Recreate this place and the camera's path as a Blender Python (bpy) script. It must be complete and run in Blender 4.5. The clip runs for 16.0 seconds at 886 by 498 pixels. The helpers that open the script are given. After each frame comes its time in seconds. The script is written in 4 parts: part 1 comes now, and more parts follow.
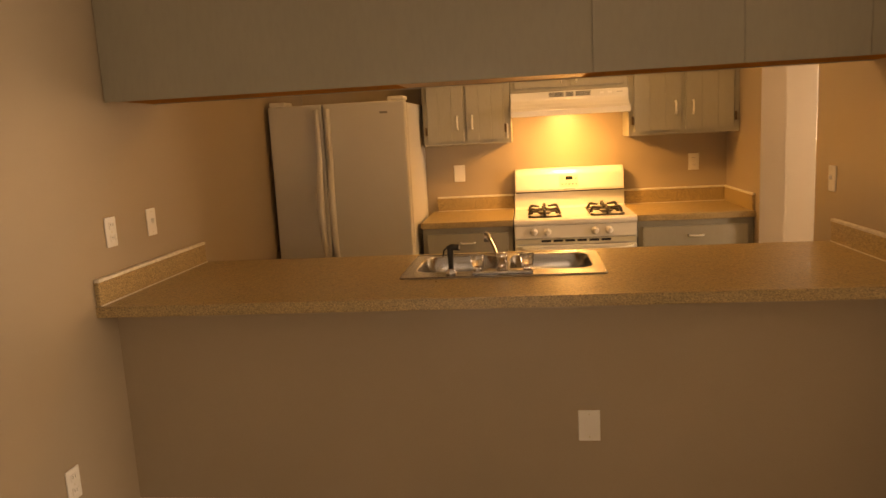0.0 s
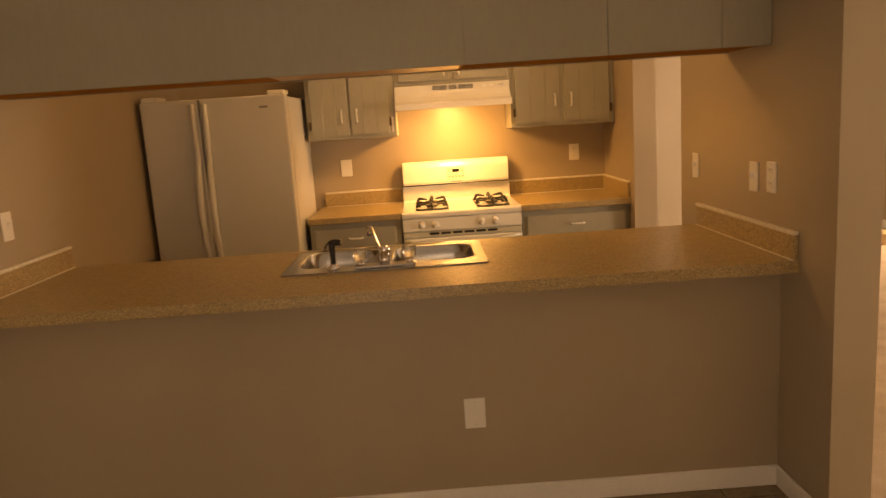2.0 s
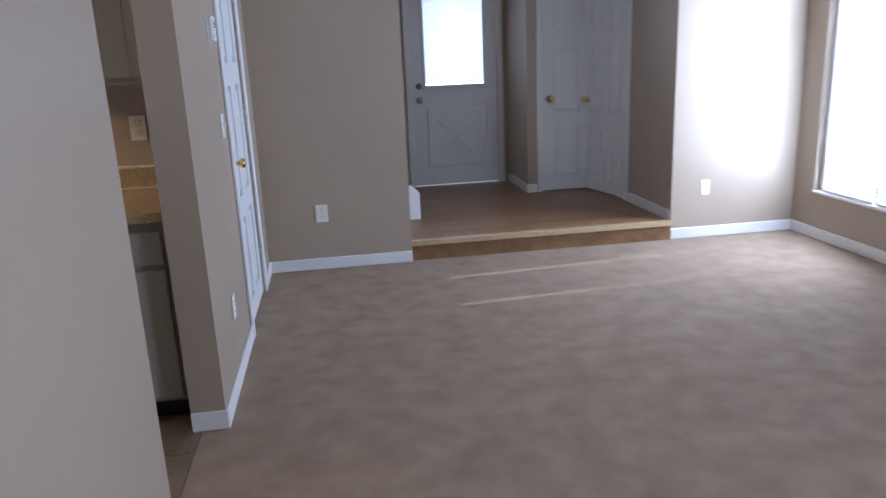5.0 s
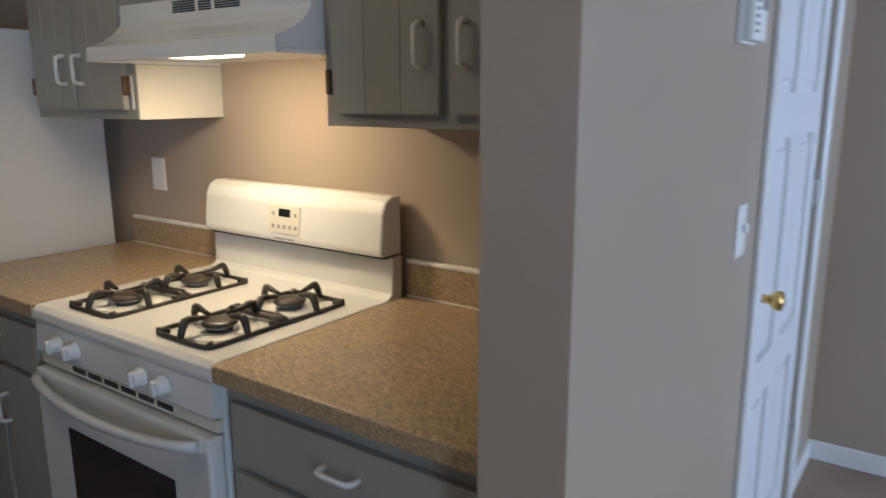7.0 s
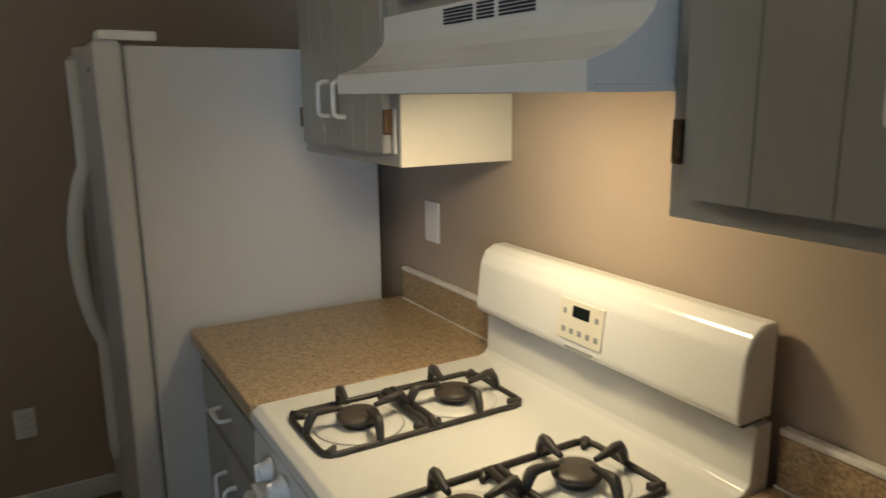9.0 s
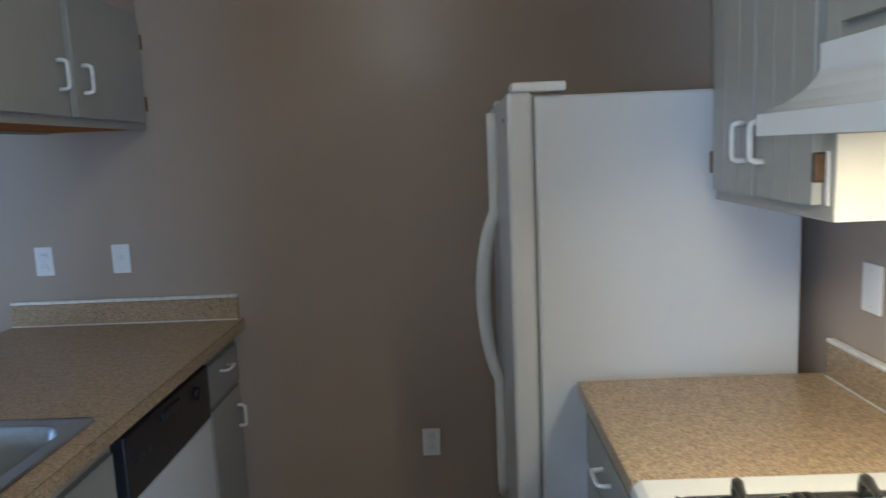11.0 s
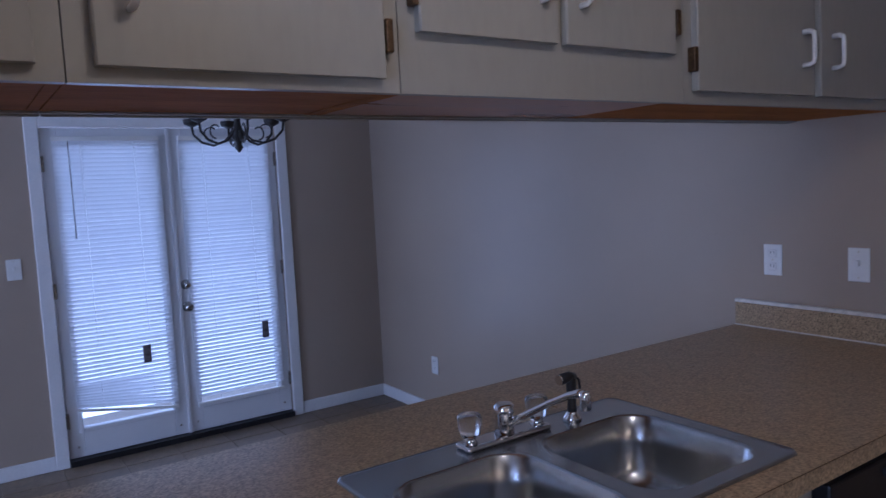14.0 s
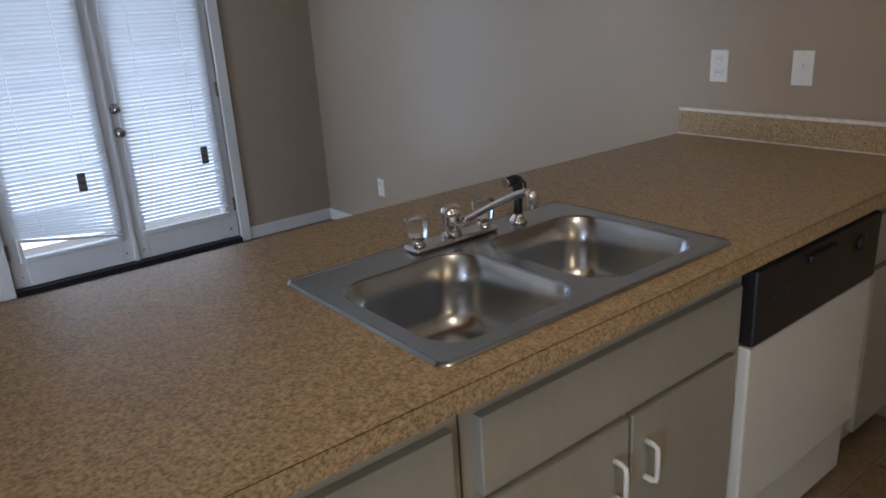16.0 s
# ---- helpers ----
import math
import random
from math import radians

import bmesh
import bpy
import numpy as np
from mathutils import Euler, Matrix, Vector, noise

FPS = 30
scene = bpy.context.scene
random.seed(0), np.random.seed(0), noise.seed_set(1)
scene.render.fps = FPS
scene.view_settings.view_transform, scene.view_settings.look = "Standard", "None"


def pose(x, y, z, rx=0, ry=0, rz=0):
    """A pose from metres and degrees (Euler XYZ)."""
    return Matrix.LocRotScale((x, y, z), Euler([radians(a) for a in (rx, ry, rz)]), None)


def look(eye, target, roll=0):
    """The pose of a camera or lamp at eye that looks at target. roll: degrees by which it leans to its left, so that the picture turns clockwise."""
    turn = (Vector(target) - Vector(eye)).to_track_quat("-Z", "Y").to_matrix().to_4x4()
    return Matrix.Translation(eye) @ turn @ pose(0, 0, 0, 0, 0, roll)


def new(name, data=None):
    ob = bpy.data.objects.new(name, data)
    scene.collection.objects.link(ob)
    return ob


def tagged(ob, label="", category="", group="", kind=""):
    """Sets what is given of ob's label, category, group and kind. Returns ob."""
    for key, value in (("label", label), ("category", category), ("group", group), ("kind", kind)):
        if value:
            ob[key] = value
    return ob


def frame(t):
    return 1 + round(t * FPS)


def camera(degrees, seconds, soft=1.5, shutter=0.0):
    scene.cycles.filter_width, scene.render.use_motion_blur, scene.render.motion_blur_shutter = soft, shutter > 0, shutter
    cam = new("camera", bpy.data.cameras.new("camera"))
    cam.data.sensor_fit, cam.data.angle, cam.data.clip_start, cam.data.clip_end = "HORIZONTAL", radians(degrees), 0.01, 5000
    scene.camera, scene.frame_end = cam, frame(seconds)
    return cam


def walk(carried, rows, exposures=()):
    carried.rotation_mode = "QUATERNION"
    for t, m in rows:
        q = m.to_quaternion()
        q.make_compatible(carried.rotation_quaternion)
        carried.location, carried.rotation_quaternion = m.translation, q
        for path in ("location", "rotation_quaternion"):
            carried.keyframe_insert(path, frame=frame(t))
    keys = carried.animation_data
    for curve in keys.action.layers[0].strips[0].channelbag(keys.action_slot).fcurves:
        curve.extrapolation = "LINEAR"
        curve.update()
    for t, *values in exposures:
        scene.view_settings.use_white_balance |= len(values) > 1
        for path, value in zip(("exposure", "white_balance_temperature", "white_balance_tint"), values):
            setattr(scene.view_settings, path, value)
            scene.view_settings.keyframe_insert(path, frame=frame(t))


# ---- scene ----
cam = camera(63.0, 16.0, soft=1.4, shutter=0.35)
# exposure and white balance along the walk: seconds, stops, kelvin, tint
EXPOSURES = [(0, 0.25, 26000, 32), (2.0, 0.2, 26000, 32), (2.5, 0.2, 7700, 24), (3.0, 0.0, 5700, 22), (3.6, -0.1, 5500, 18), (5.3, -0.6, 5150, 14), (6.5, -0.52, 5000, 12), (7.0, -0.66, 5000, 9), (7.5, -0.95, 5000, 5), (8.2, -1.1, 5400, 3), (10.3, -0.5, 4600, 4), (10.5, -0.45, 4600, 4), (11.0, -0.05, 4350, 4), (11.5, 0.26, 4250, 8), (12.5, 0.65, 4200, 12), (13.0, 0.5, 4150, 14), (13.5, -0.05, 4250, 22), (14.0, -0.58, 4450, 25), (14.5, -0.75, 4380, 25), (15.0, -0.62, 4450, 20), (15.5, -0.42, 4850, 12), (16.0, -0.08, 5500, 10)]
# lamp powers in watts
L_FRENCH, L_WIN, L_KIT, L_HOOD = 6, 97, 14, 8.6
L_OUT, L_OUTW, L_OUTF = 25, 68, 22
# plan, in metres
KX, KY = 1.90, 1.25                    # ceiling lamp of the kitchen
UTOP = 2.11                           # top of the wall cabinets
CD0, CD1 = 2.90, 3.69                 # closet door
CEND = 1.845                           # end of the closet wall
WA0, WA1, WB0, WB1 = 3.00, 3.92, -1.36, -0.44
DB0, DB1 = 5.05, 5.76                 # doors of the entry
DA0, DA1 = 5.62, 6.08
SX0, SX1 = 1.521, 2.293                 # stove bay
BD, BE = -0.21, 0.725                 # edges of the bar top
SK = (1.088, 1.92, 0.13, 0.668)       # sink
UK = 0.405                            # kitchen face of the hanging cabinets
OL1, OL2, OK1, OK2 = 0.255, -0.055, 1.13, 2.777
OR1, OR2, OR3 = 0.753, 0.142, -0.003
SWY, OHY, OFX, THY = 2.675, 2.35, 3.54, 2.58
PATH = [
    (0, (1.617, -2.676, 1.492), (1.379, -0.716, 1.172), -3.1),
    (0.5, (1.611, -2.722, 1.495), (1.472, -0.754, 1.168), -3.4),
    (1, (1.642, -2.724, 1.492), (1.56, -0.755, 1.153), -3.4),
    (1.5, (1.633, -2.723, 1.49), (1.625, -0.754, 1.143), -3.5),
    (2, (1.688, -2.665, 1.482), (1.724, -0.696, 1.131), -3.8),
    (2.5, (1.918, -2.572, 1.466), (2.072, -0.61, 1.105), -3.6),
    (3, (2.217, -2.439, 1.413), (2.67, -0.526, 1.047), -3.1),
    (3.2, (2.357, -2.446, 1.431), (2.939, -0.575, 1.029), -3.0),
    (5.3, (3.809, -0.592, 1.458), (3.896, 1.338, 0.942), -2.6),
    (5.5, (3.851, -0.338, 1.431), (3.769, 1.598, 0.936), -2.7),
    (6, (3.844, 0.146, 1.407), (3.36, 2.034, 0.96), -2.0),
    (6.5, (3.747, 0.651, 1.441), (2.883, 2.4, 1.002), -0.7),
    (7, (3.521, 1.035, 1.468), (2.38, 2.624, 1.048), -0.2),
    (7.5, (3.339, 1.248, 1.523), (2.006, 2.676, 1.089), -1.2),
    (8, (3.196, 1.338, 1.544), (1.749, 2.656, 1.13), -1.1),
    (8.2, (3.097, 1.379, 1.552), (1.631, 2.674, 1.132), -1.0),
    (10.3, (2.916, 1.682, 1.56), (0.96, 1.953, 1.249), -1.4),
    (10.5, (2.923, 1.609, 1.539), (0.956, 1.828, 1.255), -1.9),
    (11, (2.839, 1.594, 1.559), (0.858, 1.556, 1.283), -2.4),
    (11.5, (2.792, 1.563, 1.569), (0.828, 1.283, 1.32), -2.2),
    (12, (2.695, 1.627, 1.584), (0.809, 1.005, 1.351), -3.1),
    (12.5, (2.537, 1.711, 1.577), (0.837, 0.677, 1.375), -3.9),
    (13, (2.485, 1.599, 1.551), (0.978, 0.293, 1.396), -3.5),
    (13.5, (2.519, 1.525, 1.517), (1.236, -0.004, 1.389), -3.1),
    (14, (2.526, 1.483, 1.516), (1.412, -0.169, 1.34), -2.9),
    (14.5, (2.524, 1.472, 1.506), (1.457, -0.197, 1.23), -2.4),
    (15, (2.51, 1.473, 1.471), (1.447, -0.176, 1.081), -1.9),
    (15.5, (2.507, 1.465, 1.451), (1.413, -0.123, 0.92), -2.1),
    (16, (2.519, 1.465, 1.448), (1.362, -0.037, 0.81), -3.5),
]
walk(cam, [(t, look(eye, target, roll)) for t, eye, target, roll in PATH], EXPOSURES)

# ---- world, sun and large lights ----
world = bpy.data.worlds.new("sky")
scene.world = world
world.use_nodes = True
sky = world.node_tree.nodes.new("ShaderNodeTexSky")
sky.sky_type, sky.sun_disc, sky.sun_elevation, sky.sun_rotation = "NISHITA", False, radians(35.6), radians(84)
world.node_tree.links.new(sky.outputs[0], world.node_tree.nodes["Background"].inputs[0])
world.node_tree.nodes["Background"].inputs[1].default_value = 0.1


def lamp(name, kind, m, power, colour, **more):
    data = bpy.data.lights.new(name, kind)
    data.energy, data.color = power, colour
    if kind == "AREA":
        data.shape, data.size, data.size_y = "RECTANGLE", more["size"], more["size_y"]
    elif kind == "SUN":
        data.angle = more["angle"]
    else:
        data.shadow_soft_size = more["radius"]
    ob = new(name, data)
    ob.matrix_world = m
    return ob


DAY = (0.83, 0.90, 1.0)
WARM = (1.0, 0.68, 0.34)
# plan, in metres
H = 2.44            # ceiling
STUB = (2.98, 3.125, -0.435, 0.955)     # wall between bar and living room
LX0, LX = 3.0, 3.14                  # wall between kitchen and living room
BACK = 2.585         # stove wall
FAR = 4.13          # far wall of the living room
RIGHT = 7.21        # window wall
DIN = -3.13         # french door wall
LAND = (4.17, 6.19, 4.16, 6.44)      # raised entry
NOOK = (5.47, 5.69)
STEP = 0.145
SUN_WAY = (-0.80, -0.060, -0.575)

lamp("sun", "SUN", look((0, 0, 10), (SUN_WAY[0], SUN_WAY[1], 10 + SUN_WAY[2])), 5.0, (1.0, 0.95, 0.88), angle=radians(0.5))
lamp("sky_french_doors", "AREA", look((1.40, DIN + 0.10, 1.1), (1.40, 0, 1.0)), L_FRENCH, DAY, size=1.1, size_y=1.55)
lamp("sky_french_doors_outside", "AREA", look((1.40, DIN - 0.45, 1.1), (1.40, 0, 1.1)), L_OUT, DAY, size=1.5, size_y=1.9)
for wy, aim in ((3.46, 1.3), (-0.90, -0.5)):
    lamp("sky_window", "AREA", look((RIGHT - 0.10, wy, 1.25), (0, wy + aim, 0.9)), L_WIN, DAY, size=0.8, size_y=1.65)
    lamp("sky_window_outside", "AREA", look((RIGHT + 0.5, wy, 1.25), (0, wy, 1.25)), L_OUTW, DAY, size=1.0, size_y=1.8)
lamp("sky_front_door", "AREA", look((4.97, LAND[3] + 0.45, 1.6), (4.97, 0, 1.4)), L_OUTF, DAY, size=0.7, size_y=1.0)
lamp("kitchen_light", "POINT", pose(KX, KY, 2.31), L_KIT, (1.0, 0.75, 0.46), radius=0.10)
lamp("hood_light", "AREA", look((1.90, 2.21, 1.543), (1.90, 2.31, 1.15)), L_HOOD, WARM, size=0.16, size_y=0.10)


# ---- materials ----
def shader(name, base, rough=0.5, metal=0.0, var=0.12, scale=6.0, bump=0.0, bscale=200.0, spec=0.5, second=None, stretch=(1, 1, 1), coat=0.0):
    """A surface with two scales of colour change and a fine relief."""
    m = bpy.data.materials.new(name)
    m.use_nodes = True
    t = m.node_tree
    b = t.nodes["Principled BSDF"]
    b.inputs["Roughness"].default_value, b.inputs["Metallic"].default_value = rough, metal
    b.inputs["Specular IOR Level"].default_value = spec
    b.inputs["Coat Weight"].default_value = coat
    co = t.nodes.new("ShaderNodeTexCoord")
    mp = t.nodes.new("ShaderNodeMapping")
    mp.inputs["Scale"].default_value = stretch
    t.links.new(co.outputs["Object"], mp.inputs[0])
    n1, n2 = t.nodes.new("ShaderNodeTexNoise"), t.nodes.new("ShaderNodeTexNoise")
    for n, s, d in ((n1, scale, 4.0), (n2, bscale, 2.0)):
        n.inputs["Scale"].default_value, n.inputs["Detail"].default_value = s, d
        t.links.new(mp.outputs[0], n.inputs["Vector"])
    ramp = t.nodes.new("ShaderNodeValToRGB")
    ramp.color_ramp.elements[0].position, ramp.color_ramp.elements[1].position = 0.32, 0.68
    other = second or tuple(c * (1 - var) for c in base)
    ramp.color_ramp.elements[0].color, ramp.color_ramp.elements[1].color = (*other, 1), (*base, 1)
    t.links.new(n1.outputs["Fac"], ramp.inputs[0])
    mix = t.nodes.new("ShaderNodeMix")
    mix.data_type, mix.blend_type = "RGBA", "MULTIPLY"
    mix.inputs[0].default_value = 1.0
    r2 = t.nodes.new("ShaderNodeValToRGB")
    low = 1 - var * 0.8
    r2.color_ramp.elements[0].color, r2.color_ramp.elements[1].color = (low, low, low, 1), (1, 1, 1, 1)
    r2.color_ramp.elements[0].position, r2.color_ramp.elements[1].position = 0.3, 0.6
    t.links.new(n2.outputs["Fac"], r2.inputs[0])
    t.links.new(ramp.outputs[0], mix.inputs[6])
    t.links.new(r2.outputs[0], mix.inputs[7])
    t.links.new(mix.outputs[2], b.inputs["Base Color"])
    rr = t.nodes.new("ShaderNodeMapRange")
    rr.inputs["To Min"].default_value, rr.inputs["To Max"].default_value = max(rough - 0.06, 0.02), min(rough + 0.08, 1)
    t.links.new(n1.outputs["Fac"], rr.inputs[0])
    t.links.new(rr.outputs[0], b.inputs["Roughness"])
    if bump:
        bp = t.nodes.new("ShaderNodeBump")
        bp.inputs["Strength"].default_value, bp.inputs["Distance"].default_value = bump, 0.004
        t.links.new(n2.outputs["Fac"], bp.inputs["Height"])
        t.links.new(bp.outputs[0], b.inputs["Normal"])
    return m


def laminate():
    """Speckled brown worktop laminate: fine dark and pale flakes on tan."""
    m = shader("worktop_laminate", (0.385, 0.289, 0.170), 0.30, var=0.03, bscale=500, second=(0.37, 0.285, 0.163), scale=14)
    t = m.node_tree
    b = t.nodes["Principled BSDF"]
    co = t.nodes["Texture Coordinate"]
    last = b.inputs["Base Color"].links[0].from_socket
    for size, stops in ((160, ((0.34, 0.58), (0.45, 0.94), (0.55, 1.05), (0.68, 1.36))), (60, ((0.34, 0.90), (0.45, 0.98), (0.56, 1.02), (0.68, 1.08)))):
        n = t.nodes.new("ShaderNodeTexNoise")
        n.inputs["Scale"].default_value, n.inputs["Detail"].default_value = size, 1.0
        t.links.new(co.outputs["Object"], n.inputs["Vector"])
        ramp = t.nodes.new("ShaderNodeValToRGB")
        e = ramp.color_ramp.elements
        e[0].position, e[1].position = stops[0][0], stops[3][0]
        e.new(stops[1][0])
        e.new(stops[2][0])
        for k, (p, c) in enumerate(stops):
            e[k].color = (c, c * 0.98, c * 0.96, 1)
        t.links.new(n.outputs["Fac"], ramp.inputs[0])
        mix = t.nodes.new("ShaderNodeMix")
        mix.data_type, mix.blend_type = "RGBA", "MULTIPLY"
        mix.inputs[0].default_value = 1.0
        t.links.new(last, mix.inputs[6])
        t.links.new(ramp.outputs[0], mix.inputs[7])
        last = mix.outputs[2]
    t.links.new(last, b.inputs["Base Color"])
    return m


def per_piece(m, spread=0.25):
    """Makes each piece a little lighter or darker."""
    t = m.node_tree
    b = t.nodes["Principled BSDF"]
    info = t.nodes.new("ShaderNodeObjectInfo")
    rng = t.nodes.new("ShaderNodeMapRange")
    rng.inputs["To Min"].default_value, rng.inputs["To Max"].default_value = 1 - spread, 1.0
    t.links.new(info.outputs["Random"], rng.inputs[0])
    mix = t.nodes.new("ShaderNodeMix")
    mix.data_type, mix.blend_type = "RGBA", "MULTIPLY"
    mix.inputs[0].default_value = 1.0
    old = b.inputs["Base Color"].links[0].from_socket
    t.links.new(old, mix.inputs[6])
    t.links.new(rng.outputs[0], mix.inputs[7])
    t.links.new(mix.outputs[2], b.inputs["Base Color"])
    return m


def see_through(name, kind, colour, rough=0.0, share=0.5):
    m = bpy.data.materials.new(name)
    m.use_nodes = True
    t = m.node_tree
    b = t.nodes["Principled BSDF"]
    b.inputs["Base Color"].default_value = (*colour, 1)
    b.inputs["Roughness"].default_value = rough
    if kind == "glass":
        b.inputs["Transmission Weight"].default_value = 1.0
        b.inputs["IOR"].default_value = 1.45
    else:
        tr = t.nodes.new("ShaderNodeBsdfTranslucent")
        tr.inputs[0].default_value = (*colour, 1)
        mix = t.nodes.new("ShaderNodeMixShader")
        mix.inputs[0].default_value = share
        t.links.new(b.outputs[0], mix.inputs[1])
        t.links.new(tr.outputs[0], mix.inputs[2])
        t.links.new(mix.outputs[0], t.nodes["Material Output"].inputs[0])
    return m


def glowing(name, colour, strength):
    m = bpy.data.materials.new(name)
    m.use_nodes = True
    b = m.node_tree.nodes["Principled BSDF"]
    b.inputs["Base Color"].default_value = (0.8, 0.78, 0.7, 1)
    b.inputs["Emission Color"].default_value = (*colour, 1)
    b.inputs["Emission Strength"].default_value = strength
    return m


PAINT = shader("taupe_wall_paint", (0.405, 0.33, 0.25), 0.30, var=0.05, scale=1.6, bump=0.12, bscale=260, spec=0.4)
CEIL = shader("white_ceiling_paint", (0.78, 0.77, 0.74), 0.8, var=0.05, scale=3, bump=0.5, bscale=120)
TRIM = shader("white_trim_paint", (0.78, 0.77, 0.75), 0.35, var=0.06, scale=5, bump=0.05, bscale=90)
DOORW = shader("white_door_paint", (0.76, 0.76, 0.76), 0.38, var=0.05, scale=4, bump=0.08, bscale=180)
CAB = shader("grey_cabinet_paint", (0.325, 0.31, 0.26), 0.36, var=0.05, scale=3, bump=0.06, bscale=60, stretch=(1, 1, 0.3))
CABIN_GLOSS = shader("varnished_cabinet_wood", (0.46, 0.18, 0.045), 0.28, spec=0.3, var=0.25, scale=5, bump=0.01, bscale=90, stretch=(0.2, 2, 2))
CABIN = shader("bare_cabinet_wood", (0.50, 0.21, 0.055), 0.85, spec=0.1, var=0.3, scale=5, bump=0.2, bscale=90, stretch=(0.2, 2, 2))
ENAMEL = shader("white_enamel", (0.72, 0.71, 0.66), 0.22, var=0.03, scale=2, coat=0.3)
FRIDGE = shader("white_fridge_paint", (0.62, 0.615, 0.595), 0.33, var=0.03, scale=2, bump=0.12, bscale=420)
PLASTIC = shader("white_plastic", (0.80, 0.79, 0.75), 0.35, var=0.03)
PULL = shader("white_pull_enamel", (0.82, 0.80, 0.74), 0.3, var=0.08, scale=40)
BLACK = shader("black_plastic", (0.018, 0.018, 0.02), 0.32, var=0.2)
CAP = shader("brown_burner_enamel", (0.075, 0.06, 0.042), 0.4, var=0.3, scale=40, bump=0.1, bscale=200)
IRON = shader("black_cast_iron", (0.040, 0.035, 0.028), 0.42, var=0.3, scale=30, bump=0.3, bscale=300)
DARKGLASS = shader("oven_window_glass", (0.03, 0.03, 0.03), 0.08, var=0.1)
STEEL = shader("brushed_steel", (0.51, 0.53, 0.55), 0.23, metal=1.0, var=0.03, scale=3)
CHROME = shader("chrome", (0.80, 0.80, 0.82), 0.07, metal=1.0, var=0.05)
BRASS = shader("polished_brass", (0.80, 0.56, 0.20), 0.18, metal=1.0, var=0.1)
NICKEL = shader("brushed_nickel", (0.50, 0.48, 0.45), 0.25, metal=1.0, var=0.1)
RUST = shader("dark_hinge_metal", (0.16, 0.10, 0.05), 0.45, metal=0.8, var=0.4, scale=60)
CAULK = shader("white_caulk", (0.80, 0.76, 0.68), 0.5, var=0.15, scale=30, bump=0.4, bscale=60)
CREAM = shader("cream_panel", (0.66, 0.62, 0.50), 0.35, var=0.04)
GREY = shader("grey_print", (0.25, 0.25, 0.24), 0.5, var=0.05)
GREEN = shader("clock_display", (0.01, 0.015, 0.012), 0.15, var=0.1)
VINYL = per_piece(shader("kitchen_vinyl_tile", (0.27, 0.20, 0.125), 0.33, var=0.30, scale=14, bump=0.1, bscale=60, second=(0.20, 0.145, 0.09)), 0.14)
GROUT = shader("pale_tile_joint", (0.36, 0.30, 0.22), 0.6, var=0.15, scale=20)
CARPET = shader("beige_carpet", (0.40, 0.305, 0.222), 0.95, var=0.30, scale=6.5, bump=1.0, bscale=240, spec=0.1, second=(0.305, 0.227, 0.163))
PLANK = per_piece(shader("entry_plank", (0.33, 0.18, 0.078), 0.35, var=0.3, scale=9, bump=0.08, bscale=80, second=(0.21, 0.11, 0.045), stretch=(1, 5, 1)), 0.28)
NOSE = shader("pale_wood_nosing", (0.55, 0.40, 0.22), 0.4, var=0.15, scale=20)
LAMINATE = laminate()
GLASS = see_through("window_glass", "glass", (1, 1, 1), 0.0)
ACRYLIC = see_through("clear_acrylic", "glass", (0.97, 0.98, 0.98), 0.18)
SLAT = see_through("white_blind_slat", "slat", (0.84, 0.85, 0.87), 0.45, 0.42)
CORD = see_through("blind_cord", "slat", (0.9, 0.9, 0.9), 0.6, 0.7)
TAG = shader("printed_tag", (0.30, 0.27, 0.27), 0.5, var=0.5, scale=30, second=(0.05, 0.04, 0.04))
LENS = glowing("hood_lamp_lens", (1.0, 0.70, 0.36), 14.0)
DOME = glowing("ceiling_lamp_glass", (1.0, 0.74, 0.45), 5.0)
CONCRETE = shader("patio_concrete", (0.45, 0.44, 0.42), 0.8, var=0.2, scale=2, bump=0.4, bscale=60)
FENCE = shader("fence_wood", (0.45, 0.38, 0.30), 0.8, var=0.3, scale=4, stretch=(3, 3, 0.5))


# ---- building helpers ----
def box(bm, x0, y0, z0, x1, y1, z1, bevel=0.0, seg=2, m=None):
    """Adds a box, its edges rounded by bevel."""
    made = bmesh.ops.create_cube(bm, size=1.0)["verts"]
    for v in made:
        v.co = Vector(((x0 + x1) / 2 + v.co.x * (x1 - x0), (y0 + y1) / 2 + v.co.y * (y1 - y0), (z0 + z1) / 2 + v.co.z * (z1 - z0)))
    if m is not None:
        bmesh.ops.transform(bm, matrix=m, verts=made)
    if bevel:
        edges = list({e for v in made for e in v.link_edges})
        bmesh.ops.bevel(bm, geom=edges, offset=bevel, segments=seg, profile=0.5, affect="EDGES")
    return bm


def block(*args, **more):
    return box(bmesh.new(), *args, **more)


